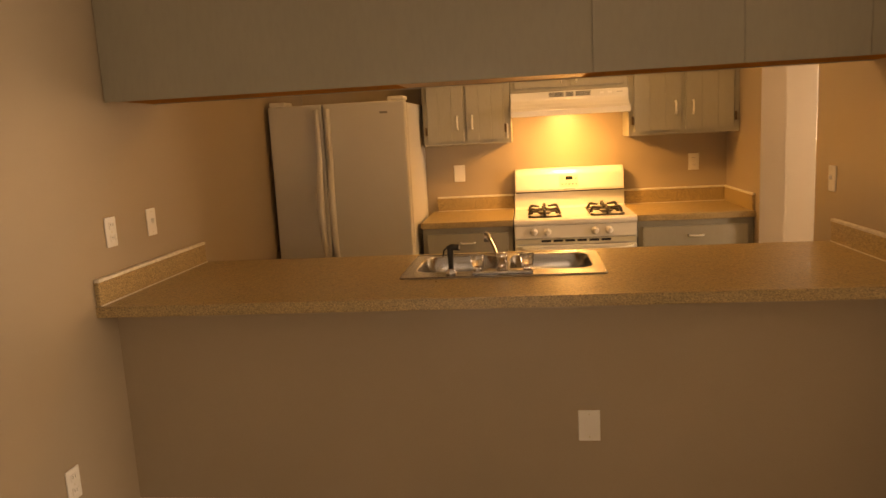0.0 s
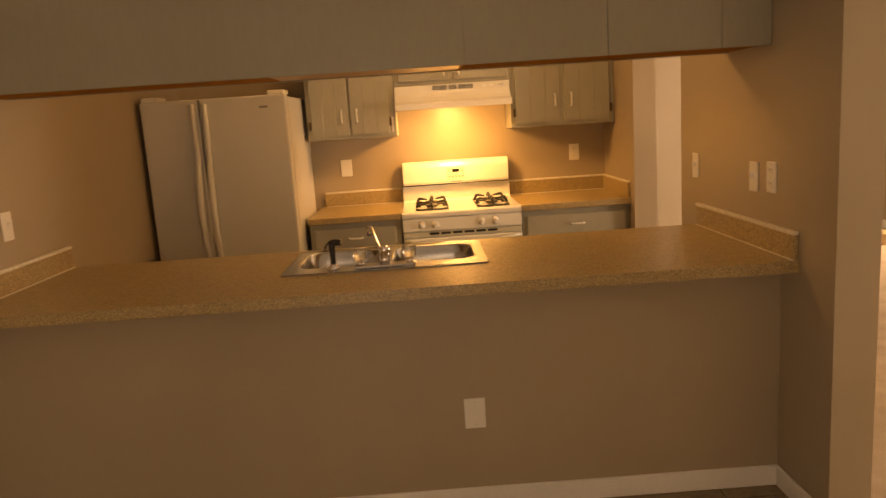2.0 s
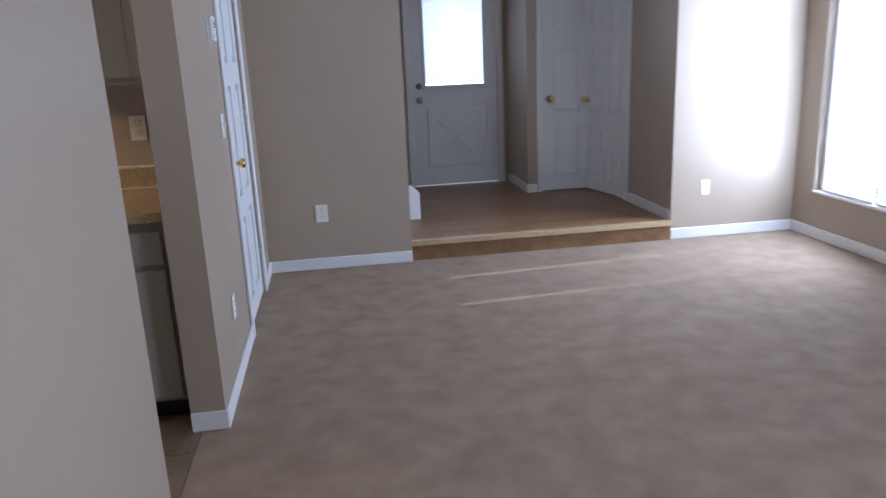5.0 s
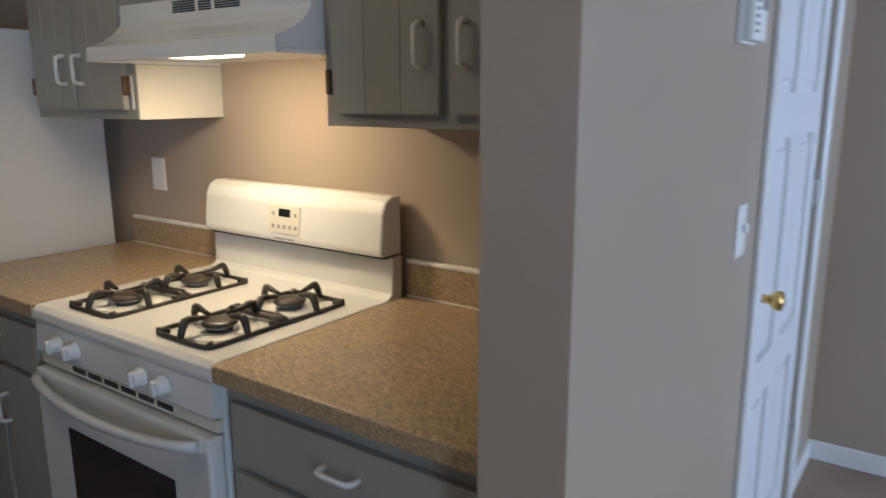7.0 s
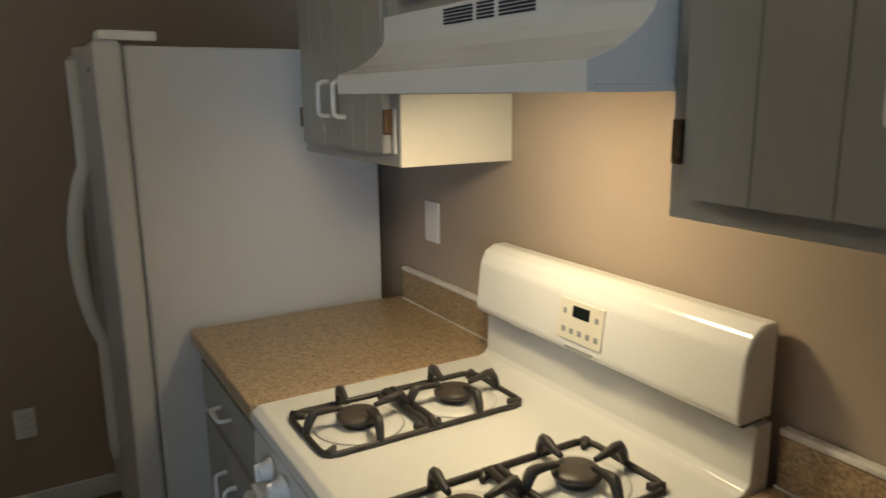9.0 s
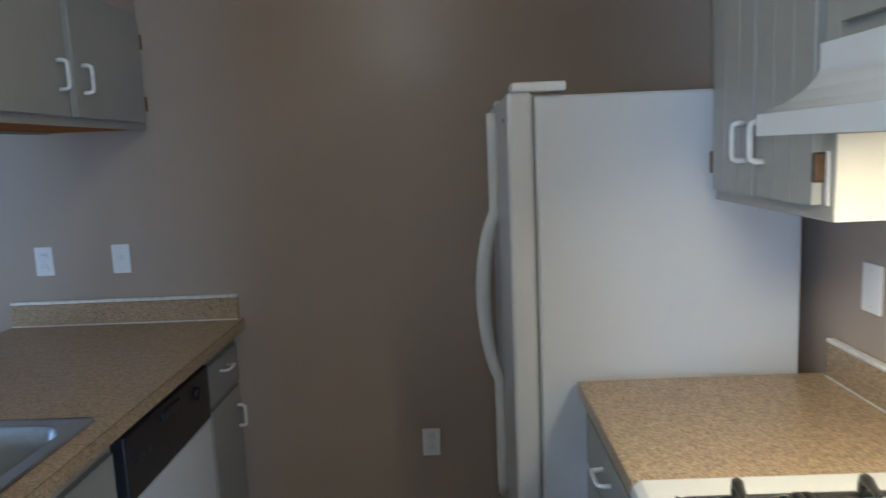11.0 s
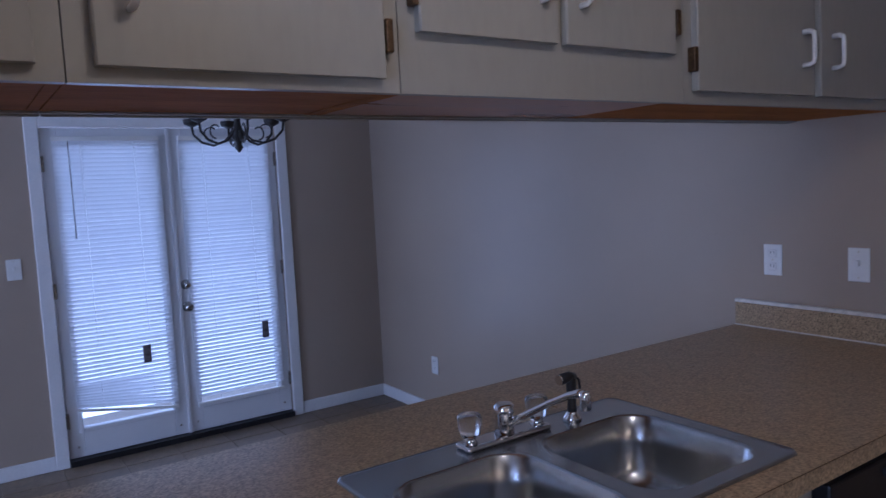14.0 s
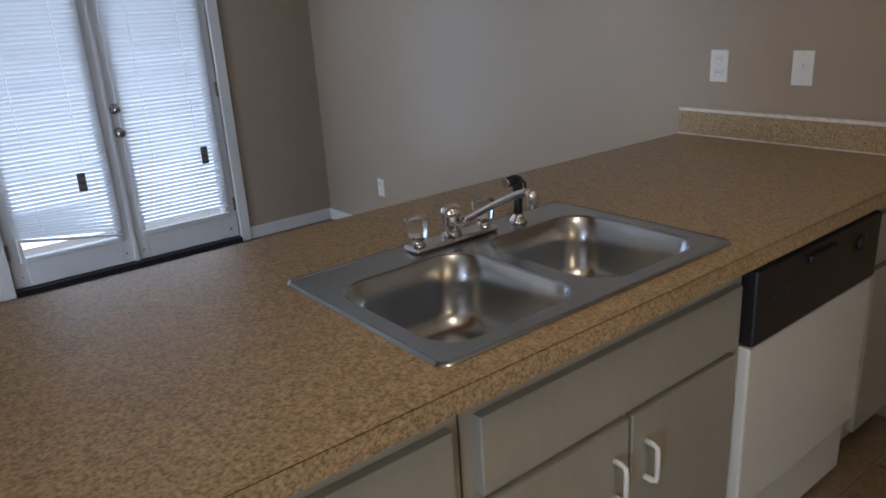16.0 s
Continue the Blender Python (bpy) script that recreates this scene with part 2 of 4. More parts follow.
def tube(bm, pts, r, seg=10, caps=True, flat=1.0):
    """Sweeps a round along a line of points; r may be one radius or one for each point."""
    pts = [Vector(p) for p in pts]
    rings = []
    side = None
    for i, p in enumerate(pts):
        way = (pts[min(i + 1, len(pts) - 1)] - pts[max(i - 1, 0)]).normalized()
        if side is None:
            side = way.orthogonal().normalized()
        side = (side - way * side.dot(way)).normalized()
        up = way.cross(side)
        rad = r[i] if isinstance(r, (list, tuple)) else r
        rings.append([bm.verts.new(p + rad * (math.cos(a) * side + flat * math.sin(a) * up)) for a in (2 * math.pi * k / seg for k in range(seg))])
    for a, b in zip(rings, rings[1:]):
        for k in range(seg):
            f = bm.faces.new((a[k], a[(k + 1) % seg], b[(k + 1) % seg], b[k]))
            f.smooth = True
    if caps:
        bm.faces.new(list(reversed(rings[0])))
        bm.faces.new(rings[-1])
    return bm


def lathe(bm, profile, x, y, z, seg=24, m=None):
    """Turns a profile of (radius, height) round the z axis."""
    rings = []
    made = []
    for r, h in profile:
        ring = [bm.verts.new((x + r * math.cos(a), y + r * math.sin(a), z + h)) for a in (2 * math.pi * k / seg for k in range(seg))]
        rings.append(ring)
        made += ring
    for a, b in zip(rings, rings[1:]):
        for k in range(seg):
            f = bm.faces.new((a[k], a[(k + 1) % seg], b[(k + 1) % seg], b[k]))
            f.smooth = True
    bm.faces.new(list(reversed(rings[0])))
    bm.faces.new(rings[-1])
    if m is not None:
        bmesh.ops.transform(bm, matrix=m, verts=made)
    return bm


def extrude(bm, outline, axis, a, b, bevel=0.0):
    """Draws a closed outline out along an axis from a to b. The outline lies in the other two axes, in their order."""
    def at(u, v, w):
        return {"x": (w, u, v), "y": (u, w, v), "z": (u, v, w)}[axis]
    n = len(outline)
    lo = [bm.verts.new(at(u, v, a)) for u, v in outline]
    hi = [bm.verts.new(at(u, v, b)) for u, v in outline]
    faces = [bm.faces.new(lo), bm.faces.new(list(reversed(hi)))]
    for k in range(n):
        faces.append(bm.faces.new((lo[(k + 1) % n], lo[k], hi[k], hi[(k + 1) % n])))
    bmesh.ops.recalc_face_normals(bm, faces=faces)
    if bevel:
        bmesh.ops.bevel(bm, geom=list({e for f in faces for e in f.edges}), offset=bevel, segments=2, profile=0.5, affect="EDGES")
    return bm


def thing(name, x, y, z, label, category, group="", kind=""):
    ob = new(name)
    ob.empty_display_size = 0.05
    ob.location = (x, y, z)
    return tagged(ob, label, category, group, kind)


def top_of(ob):
    while ob.parent:
        ob = ob.parent
    return ob


def part(name, bm, material, parent, label=""):
    """One mesh under a thing or a part; bm is in world coordinates."""
    bmesh.ops.translate(bm, verts=bm.verts[:], vec=-top_of(parent).location)
    me = bpy.data.meshes.new(name)
    bm.to_mesh(me)
    bm.free()
    me.materials.append(material)
    ob = new(name, me)
    ob.parent = parent
    return tagged(ob, label)


def single(name, bm, material, label, category, group="", kind=""):
    """A thing of one mesh, its origin at the middle of its base."""
    lo = [min(v.co[i] for v in bm.verts) for i in range(3)]
    hi = [max(v.co[i] for v in bm.verts) for i in range(3)]
    base = Vector(((lo[0] + hi[0]) / 2, (lo[1] + hi[1]) / 2, lo[2]))
    bmesh.ops.translate(bm, verts=bm.verts[:], vec=-base)
    me = bpy.data.meshes.new(name)
    bm.to_mesh(me)
    bm.free()
    me.materials.append(material)
    ob = new(name, me)
    ob.location = base
    return tagged(ob, label, category, group, kind)


def built(name, boxes, material, label, category="wall"):
    """A piece of the setting out of boxes."""
    bm = bmesh.new()
    for b in boxes:
        box(bm, *b)
    me = bpy.data.meshes.new(name)
    bm.to_mesh(me)
    bm.free()
    me.materials.append(material)
    return tagged(new(name, me), label, category, kind="structure")


# ---- the large structure ----
T = 0.12
built("floor_dining", [(0, DIN, -0.12, STUB[0] + 0.06, BACK, -0.006)], GROUT, "pale joints under brown vinyl floor tiles", "floor")
built("floor_living", [(STUB[0] + 0.06, DIN, -0.12, RIGHT, LAND[2], 0.0), (LX, LAND[2], -0.12, LAND[0], LAND[2] + 0.02, 0.0)], CARPET, "beige cut pile carpet with footmarks", "floor")
built("ceiling", [(-T, DIN - T, H, RIGHT + T, LAND[3] + T, H + 0.1)], CEIL, "white textured ceiling over all rooms", "ceiling")
built("wall_west", [(-T, DIN - T, -0.1, 0, BACK + T, H)], PAINT, "taupe painted wall with a satin sheen")
built("wall_stove", [(0, BACK, -0.1, LX0, BACK + T, H)], PAINT, "taupe painted wall behind stove and fridge")
built("wall_bar_stub", [(STUB[0], STUB[2], -0.1, STUB[1], STUB[3], H)], PAINT, "short taupe wall at the end of the bar")
CD = (CD0, CD1)     # closet door opening along y
built("wall_closet", [(LX0, CEND, -0.1, LX, CD[0], H), (LX0, CD[0], 2.04, LX, CD[1], H), (LX0, CD[1], -0.1, LX, FAR, H)], PAINT, "taupe painted wall with a white closet door")
built("wall_closet_back", [(LX0 - 0.8, BACK + T + 0.01, -0.1, LX0 - 0.7, CD[1] + 0.2, H), (LX0 - 0.7, CD[1] + 0.2, -0.1, LX0, CD[1] + 0.3, H)], PAINT, "plain wall closing the closet")
built("wall_far", [(LX0, FAR, -0.1, LAND[0], FAR + T, H)], PAINT, "taupe painted far wall with an outlet")
built("wall_knee", [(0, -0.08, -0.1, STUB[0], 0.03, 0.872)], PAINT, "taupe half wall under the breakfast bar")
FR0, FR1, FRH = 0.715, 2.09, 1.95
built("wall_south", [(0, DIN - T, -0.1, FR0, DIN, H), (FR0, DIN - T, FRH, FR1, DIN, H), (FR1, DIN - T, -0.1, RIGHT, DIN, H)], PAINT, "taupe painted wall with french doors")
WZ0, WZ1 = 0.34, 2.16
WINS = ((WA0, WA1), (WB0, WB1))
built("wall_east", [(RIGHT, DIN - T, -0.1, RIGHT + T, WB0, H), (RIGHT, WB0, -0.1, RIGHT + T, WB1, WZ0), (RIGHT, WB0, WZ1, RIGHT + T, WB1, H), (RIGHT, WB1, -0.1, RIGHT + T, WA0, H),
                    (RIGHT, WA0, -0.1, RIGHT + T, WA1, WZ0), (RIGHT, WA0, WZ1, RIGHT + T, WA1, H), (RIGHT, WA1, -0.1, RIGHT + T, LAND[2] + T, H)], PAINT, "taupe painted wall with tall windows")
built("wall_pier", [(LAND[1], LAND[2], -0.1, RIGHT, LAND[2] + T, H)], PAINT, "taupe painted wall beside the raised entry")
LR = LAND[1]
D2 = (DB0, DB1)     # door in the entry's side wall
D1 = (DA0, DA1)     # door in the entry's back wall
DH = STEP + 2.03
built("wall_entry_side", [(LR, LAND[2] + T, -0.1, LR + T, D2[0], H), (LR, D2[0], DH, LR + T, D2[1], H), (LR, D2[1], -0.1, LR + T, NOOK[1] + T, H)], PAINT, "taupe painted side wall of the entry")
built("wall_entry_back", [(NOOK[0], NOOK[1], -0.1, D1[0], NOOK[1] + T, H), (D1[0], NOOK[1], DH, D1[1], NOOK[1] + T, H), (D1[1], NOOK[1], -0.1, LR, NOOK[1] + T, H)], PAINT, "taupe painted back wall of the entry")
built("wall_nook", [(NOOK[0], NOOK[1] + T, -0.1, NOOK[0] + T, LAND[3], H)], PAINT, "taupe painted wall beside the front door")
FD0, FD1 = 4.48, 5.36
built("wall_front", [(LAND[0], LAND[3], -0.1, FD0, LAND[3] + T, H), (FD0, LAND[3], DH, FD1, LAND[3] + T, H), (FD1, LAND[3], -0.1, NOOK[0] + T, LAND[3] + T, H)], PAINT, "taupe painted wall round the front door")
built("wall_entry_left", [(LAND[0] - T, FAR + T, -0.1, LAND[0], LAND[3] + T, H)], PAINT, "taupe painted wall of the entry")
built("wall_closets_behind", [(LR + 0.75, LAND[2] + T, -0.1, LR + 0.85, LAND[3], H), (NOOK[0] + T, LAND[3] - 0.05, -0.1, LR + 0.75, LAND[3], H)], PAINT, "plain walls closing the entry closets")
built("bulkhead", [(0, 0.014, UTOP + 0.001, STUB[0], UK, H)], PAINT, "taupe bulkhead above the hanging cabinets", "bulkhead")
built("ground", [(-60, -60, -0.3, 60, 60, -0.14)], CONCRETE, "pale concrete patio and ground outside", "ground")


# ---- trim ----
def skirting(name, boxes):
    bm = bmesh.new()
    for b in boxes:
        box(bm, *b, bevel=0.004, seg=1)
    me = bpy.data.meshes.new(name)
    bm.to_mesh(me)
    bm.free()
    me.materials.append(TRIM)
    return tagged(new(name, me), "white painted wooden baseboard", "baseboard", kind="structure")


B, BT = 0.083, 0.013
skirting("baseboard_dining", [(0, DIN, 0, BT, -0.08, B), (BT, -0.08 - BT, 0, STUB[0], -0.08, B), (STUB[0] - BT, STUB[2], 0, STUB[0], -0.08 - BT, B), (STUB[0] - BT, STUB[2] - BT, 0, STUB[1] + BT, STUB[2], B),
                              (BT, DIN, 0, FR0 - 0.07, DIN + BT, B), (FR1 + 0.07, DIN, 0, RIGHT, DIN + BT, B)])
skirting("baseboard_living", [(STUB[1], STUB[2], 0, STUB[1] + BT, STUB[3], B), (STUB[0] + 0.02, STUB[3], 0, STUB[1] + BT, STUB[3] + BT, B), (LX0, CEND - BT, 0, LX + BT, CEND, B), (LX, CEND, 0, LX + BT, CD[0] - 0.065, B),
                              (LX, CD[1] + 0.065, 0, LX + BT, FAR, B), (LX + BT, FAR - BT, 0, LAND[0], FAR, B), (LAND[1], LAND[2] - BT, 0, RIGHT, LAND[2], B), (RIGHT - BT, DIN + BT, 0, RIGHT, LAND[2] - BT, B)])
skirting("baseboard_entry", [(LR - BT, LAND[2] + 0.02, STEP, LR, D2[0] - 0.065, STEP + B), (NOOK[0] - BT, NOOK[1] - BT, STEP, NOOK[0], LAND[3], STEP + B), (NOOK[0], NOOK[1] - BT, STEP, D1[0] - 0.06, NOOK[1], STEP + B)])
bm = extrude(bmesh.new(), [(LAND[0] + 0.001, STEP), (LAND[0] + 0.16, STEP), (LAND[0] + 0.16, STEP + 0.22), (LAND[0] + 0.10, STEP + 0.28), (LAND[0] + 0.001, STEP + 0.29)], "y", LAND[2] + 0.72, LAND[2] + 0.80, 0.004)
single("stair_skirt", bm, TRIM, "white painted end of a stair skirt board", "trim", kind="structure")
skirting("baseboard_kitchen", [(0, 0.74, 0, BT, 1.76, B)])


def casing(name, axis, at, side, a, b, z0, z1, w=0.06, depth=0.016):
    """Trim round an opening; axis is the wall's own direction, side the way that the trim stands out."""
    bm = bmesh.new()
    for u0, u1, w0, w1 in ((a - w, a, z0, z1 + w), (b, b + w, z0, z1 + w), (a, b, z1, z1 + w)):
        lo, hi = sorted((at, at + side * depth))
        box(bm, *((u0, lo, w0, u1, hi, w1) if axis == "x" else (lo, u0, w0, hi, u1, w1)), bevel=0.004, seg=1)
    me = bpy.data.meshes.new(name)
    bm.to_mesh(me)
    bm.free()
    me.materials.append(TRIM)
    return tagged(new(name, me), "white painted door casing", "trim", kind="structure")


casing("trim_closet", "y", LX, 1, CD[0], CD[1], 0.0, 2.04)
casing("trim_french", "x", DIN, 1, FR0, FR1, 0.0, FRH, 0.07, 0.02)
casing("trim_front", "x", LAND[3], -1, FD0, FD1, STEP, DH)
casing("trim_entry_back", "x", NOOK[1], -1, D1[0], D1[1], STEP, DH, 0.055)
casing("trim_entry_side", "y", LR, -1, D2[0], D2[1], STEP, DH, 0.055)
built("threshold_french", [(FR0, DIN - T, -0.02, FR1, DIN + 0.03, 0.035)], BLACK, "dark metal threshold under the french doors", "threshold")
built("entry_platform", [(LAND[0], LAND[2], -0.1, LAND[1], LAND[3], STEP - 0.012)], NOSE, "raised wooden entry floor, one step high", "platform")
built("step_nosing", [(LAND[0] + 0.002, LAND[2] - 0.028, STEP - 0.032, LAND[1] - 0.002, LAND[2] + 0.03, STEP + 0.004)], NOSE, "pale wooden nosing along the entry step", "step")
built("step_riser", [(LAND[0] + 0.002, LAND[2] - 0.012, 0.0, LAND[1] - 0.002, LAND[2], STEP - 0.034)], PLANK, "brown wooden riser of the entry step", "step")


# ---- doors ----
def knob(bm, x, y, z, way, r=0.027):
    """A round door knob on its rose, standing out along way."""
    m = Matrix.Translation((x, y, z)) @ Vector(way).to_track_quat("Z", "Y").to_matrix().to_4x4()
    lathe(bm, [(0.031, 0.0), (0.031, 0.006), (0.012, 0.010), (0.011, 0.032), (r * 0.8, 0.040), (r, 0.052), (r * 0.85, 0.064), (r * 0.3, 0.068)], 0, 0, 0, 20, m)
    return bm


def panel_door(name, axis, at, side, a, b, z0, z1, rows, columns, label, knob_at, metal, lite=None):
    """A moulded door in an opening; rows are (from, to) shares of the height, side the way it faces."""
    mid = (a + b) / 2
    th = thing(name, *((mid, at, z0) if axis == "x" else (at, mid, z0)), label, "door", kind="structure")

    def put(bm, u0, u1, v0, v1, d0, d1, bevel=0.0):
        lo, hi = sorted((at + side * d0, at + side * d1))
        box(bm, *((u0, lo, v0, u1, hi, v1) if axis == "x" else (lo, u0, v0, hi, u1, v1)), bevel=bevel, seg=2)
    g = 0.004
    a, b, z1 = a + g, b - g, z1 - g
    w, h = b - a, z1 - z0
    bm = bmesh.new()
    stile = min(0.11, w * 0.2)
    cols = []
    inner = (w - stile * (columns + 1)) / columns
    for k in range(columns):
        cols.append((a + stile + k * (inner + stile), a + stile + k * (inner + stile) + inner))
    edges = [a] + [c for pair in cols for c in pair] + [b]
    for k in range(0, len(edges), 2):
        put(bm, edges[k], edges[k + 1], z0, z1, -0.04, 0)
    levels = [z0] + [z0 + r * h for pair in rows for r in pair] + [z1]
    for c0, c1 in cols:
        for k in range(0, len(levels), 2):
            put(bm, c0, c1, levels[k], levels[k + 1], -0.04, 0)
    part("slab", bm, DOORW, th)
    for c0, c1 in cols:
        for r0, r1 in rows:
            if lite and r1 > 0.6:
                continue
            bm = bmesh.new()
            put(bm, c0, c1, z0 + r0 * h, z0 + r1 * h, -0.035, -0.016)
            put(bm, c0 + 0.03, c1 - 0.03, z0 + r0 * h + 0.03, z0 + r1 * h - 0.03, -0.018, -0.004, 0.008)
            part("panel", bm, DOORW, th)
    ku, kz = knob_at
    way = (0, side, 0) if axis == "x" else (side, 0, 0)
    part("door_knob", knob(bmesh.new(), *((ku, at, kz) if axis == "x" else (at, ku, kz)), way), metal, th, "round metal knob")
    return th


R6 = ((0.06, 0.30), (0.36, 0.66), (0.72, 0.95))
closet = panel_door("closet_door", "y", LX - 0.012, 1, CD[0], CD[1], 0.012, 2.04, R6, 2, "white six-panel closet door with a brass knob, closed", (CD[0] + 0.07, 0.95), BRASS)
for hz in (0.25, 1.1, 1.8):
    part("hinge", block(LX - 0.014, CD[1] - 0.012, hz, LX + 0.006, CD[1] + 0.012, hz + 0.09, bevel=0.003), NICKEL, closet, "small steel hinge")
panel_door("entry_closet_door", "x", NOOK[1] + 0.01, -1, D1[0], D1[1], STEP + 0.01, DH, R6, 1, "narrow white panelled door with a brass knob, closed", (D1[0] + 0.07, STEP + 0.88), BRASS)
ajar = panel_door("entry_side_door", "y", LR + 0.01, -1, D2[0], D2[1], STEP + 0.01, DH, R6, 2, "white six-panel door with a brass knob, ajar", (D2[1] - 0.07, STEP + 0.86), BRASS)
hinge_line = Vector((LR, D2[0] + 0.01, 0))
swing = Matrix.Rotation(radians(13), 4, "Z")
ajar.location = hinge_line + swing @ (ajar.location - hinge_line)
ajar.rotation_euler = (0, 0, radians(13))
front = panel_door("front_door", "x", LAND[3] + 0.01, -1, FD0, FD1, STEP + 0.01, DH, ((0.08, 0.40), (0.48, 0.94)), 1, "white front door with a half window and blind", (FD0 + 0.07, STEP + 0.88), NICKEL, lite=True)
fh = DH - STEP - 0.014
lz0, lz1, lx0, lx1 = STEP + 0.01 + 0.48 * fh, STEP + 0.01 + 0.94 * fh, FD0 + 0.114, FD1 - 0.114
part("glass_pane", block(lx0, LAND[3] + 0.026, lz0, lx1, LAND[3] + 0.032, lz1), GLASS, front, "clear glass pane").visible_shadow = False
bm = bmesh.new()
for u0, u1, v0, v1 in ((lx0, lx0 + 0.03, lz0, lz1), (lx1 - 0.03, lx1, lz0, lz1), (lx0 + 0.03, lx1 - 0.03, lz0, lz0 + 0.03), (lx0 + 0.03, lx1 - 0.03, lz1 - 0.03, lz1)):
    box(bm, u0, LAND[3] - 0.012, v0, u1, LAND[3] + 0.022, v1, bevel=0.005)
part("window_frame", bm, DOORW, front, "white moulded window frame")
bm = bmesh.new()
for s in (1, -1):
    box(bm, -0.018, 0, -0.25, 0.018, 0.0195, 0.25, bevel=0.004, m=pose((FD0 + FD1) / 2, LAND[3] - 0.004, STEP + 0.50, 0, 45 * s, 0))
part("cross_brace", bm, DOORW, front, "raised crossed moulding")
part("deadbolt", knob(bmesh.new(), FD0 + 0.07, LAND[3] + 0.01, STEP + 1.02, (0, -1, 0), 0.018), NICKEL, front, "small round deadbolt")


# ---- blinds ----
def blind(axis, at, a, b, z0, z1, label, tilt=0.0, pitch=0.0245, inward=1, wand=True, cords=2):
    """A horizontal slat blind; tilt lifts its lower end on one side, as in a blind that hangs askew."""
    mid = (a + b) / 2
    th = thing("window_blind", *((mid, at, z0) if axis == "x" else (at, mid, z0)), label, "blind")
    turn = Matrix.Identity(4) if axis == "x" else pose(0, 0, 0, 0, 0, 90)
    w = (b - a) / 2

    def world(local, z, roll=0.0):
        return Matrix.Translation((0, 0, z - z0)) @ turn @ pose(0, 0, 0, 0, roll, 0) @ local
    bm = bmesh.new()
    n = 4
    rows = [[bm.verts.new((x, -0.0145 + 0.029 * k / n, 0.0024 * (1 - (2 * k / n - 1) ** 2))) for k in range(n + 1)] for x in (-w, w)]
    for k in range(n):
        f = bm.faces.new((rows[0][k], rows[1][k], rows[1][k + 1], rows[0][k + 1]))
        f.smooth = True
    me = bpy.data.meshes.new("slat")
    bm.to_mesh(me)
    bm.free()
    me.materials.append(SLAT)
    count = int((z1 - 0.03 - z0 - 0.02) / pitch)
    for k in range(count):
        z = z1 - 0.035 - k * pitch
        low = max(0.0, 1 - (z - z0) / 0.25)
        ob = new("slat", me)
        ob.parent = th
        lean = random.uniform(-3, 3)
        ob.matrix_basis = world(pose(0, 0, 0, 57 * inward + lean, 0, 0), z + abs(tilt) * 0.5 * low, math.degrees(math.atan2(tilt * low, 2 * w)))
    def local_part(name, bm, mat, z, roll=0.0):
        me = bpy.data.meshes.new(name)
        bm.to_mesh(me)
        bm.free()
        me.materials.append(mat)
        ob = new(name, me)
        ob.parent = th
        ob.matrix_basis = world(Matrix.Identity(4), z, roll)
    local_part("headrail", block(-w, -0.014, -0.013, w, 0.014, 0.013, bevel=0.003), PLASTIC, z1 - 0.013)
    local_part("bottom_rail", block(-w, -0.012, -0.008, w, 0.012, 0.008, bevel=0.004), PLASTIC, z0 + 0.008 + abs(tilt) * 0.5, math.degrees(math.atan2(tilt, 2 * w)))
    for c in range(cords):
        x = -w * 0.5 + c * w * (1.0 / max(cords - 1, 1))
        local_part("ladder_cord", tube(bmesh.new(), [(x, 0.0135, 0), (x, 0.0135, (z1 - z0) - 0.05 - abs(tilt) * 0.6)], 0.0016, 6), CORD, z0 + 0.02 + abs(tilt) * 0.6)
    if wand:
        local_part("tilt_wand", tube(bmesh.new(), [(w * 0.72, 0.028, 0), (w * 0.72, 0.022, 0.55)], 0.0035, 6), GREY, z1 - 0.58)
    return th


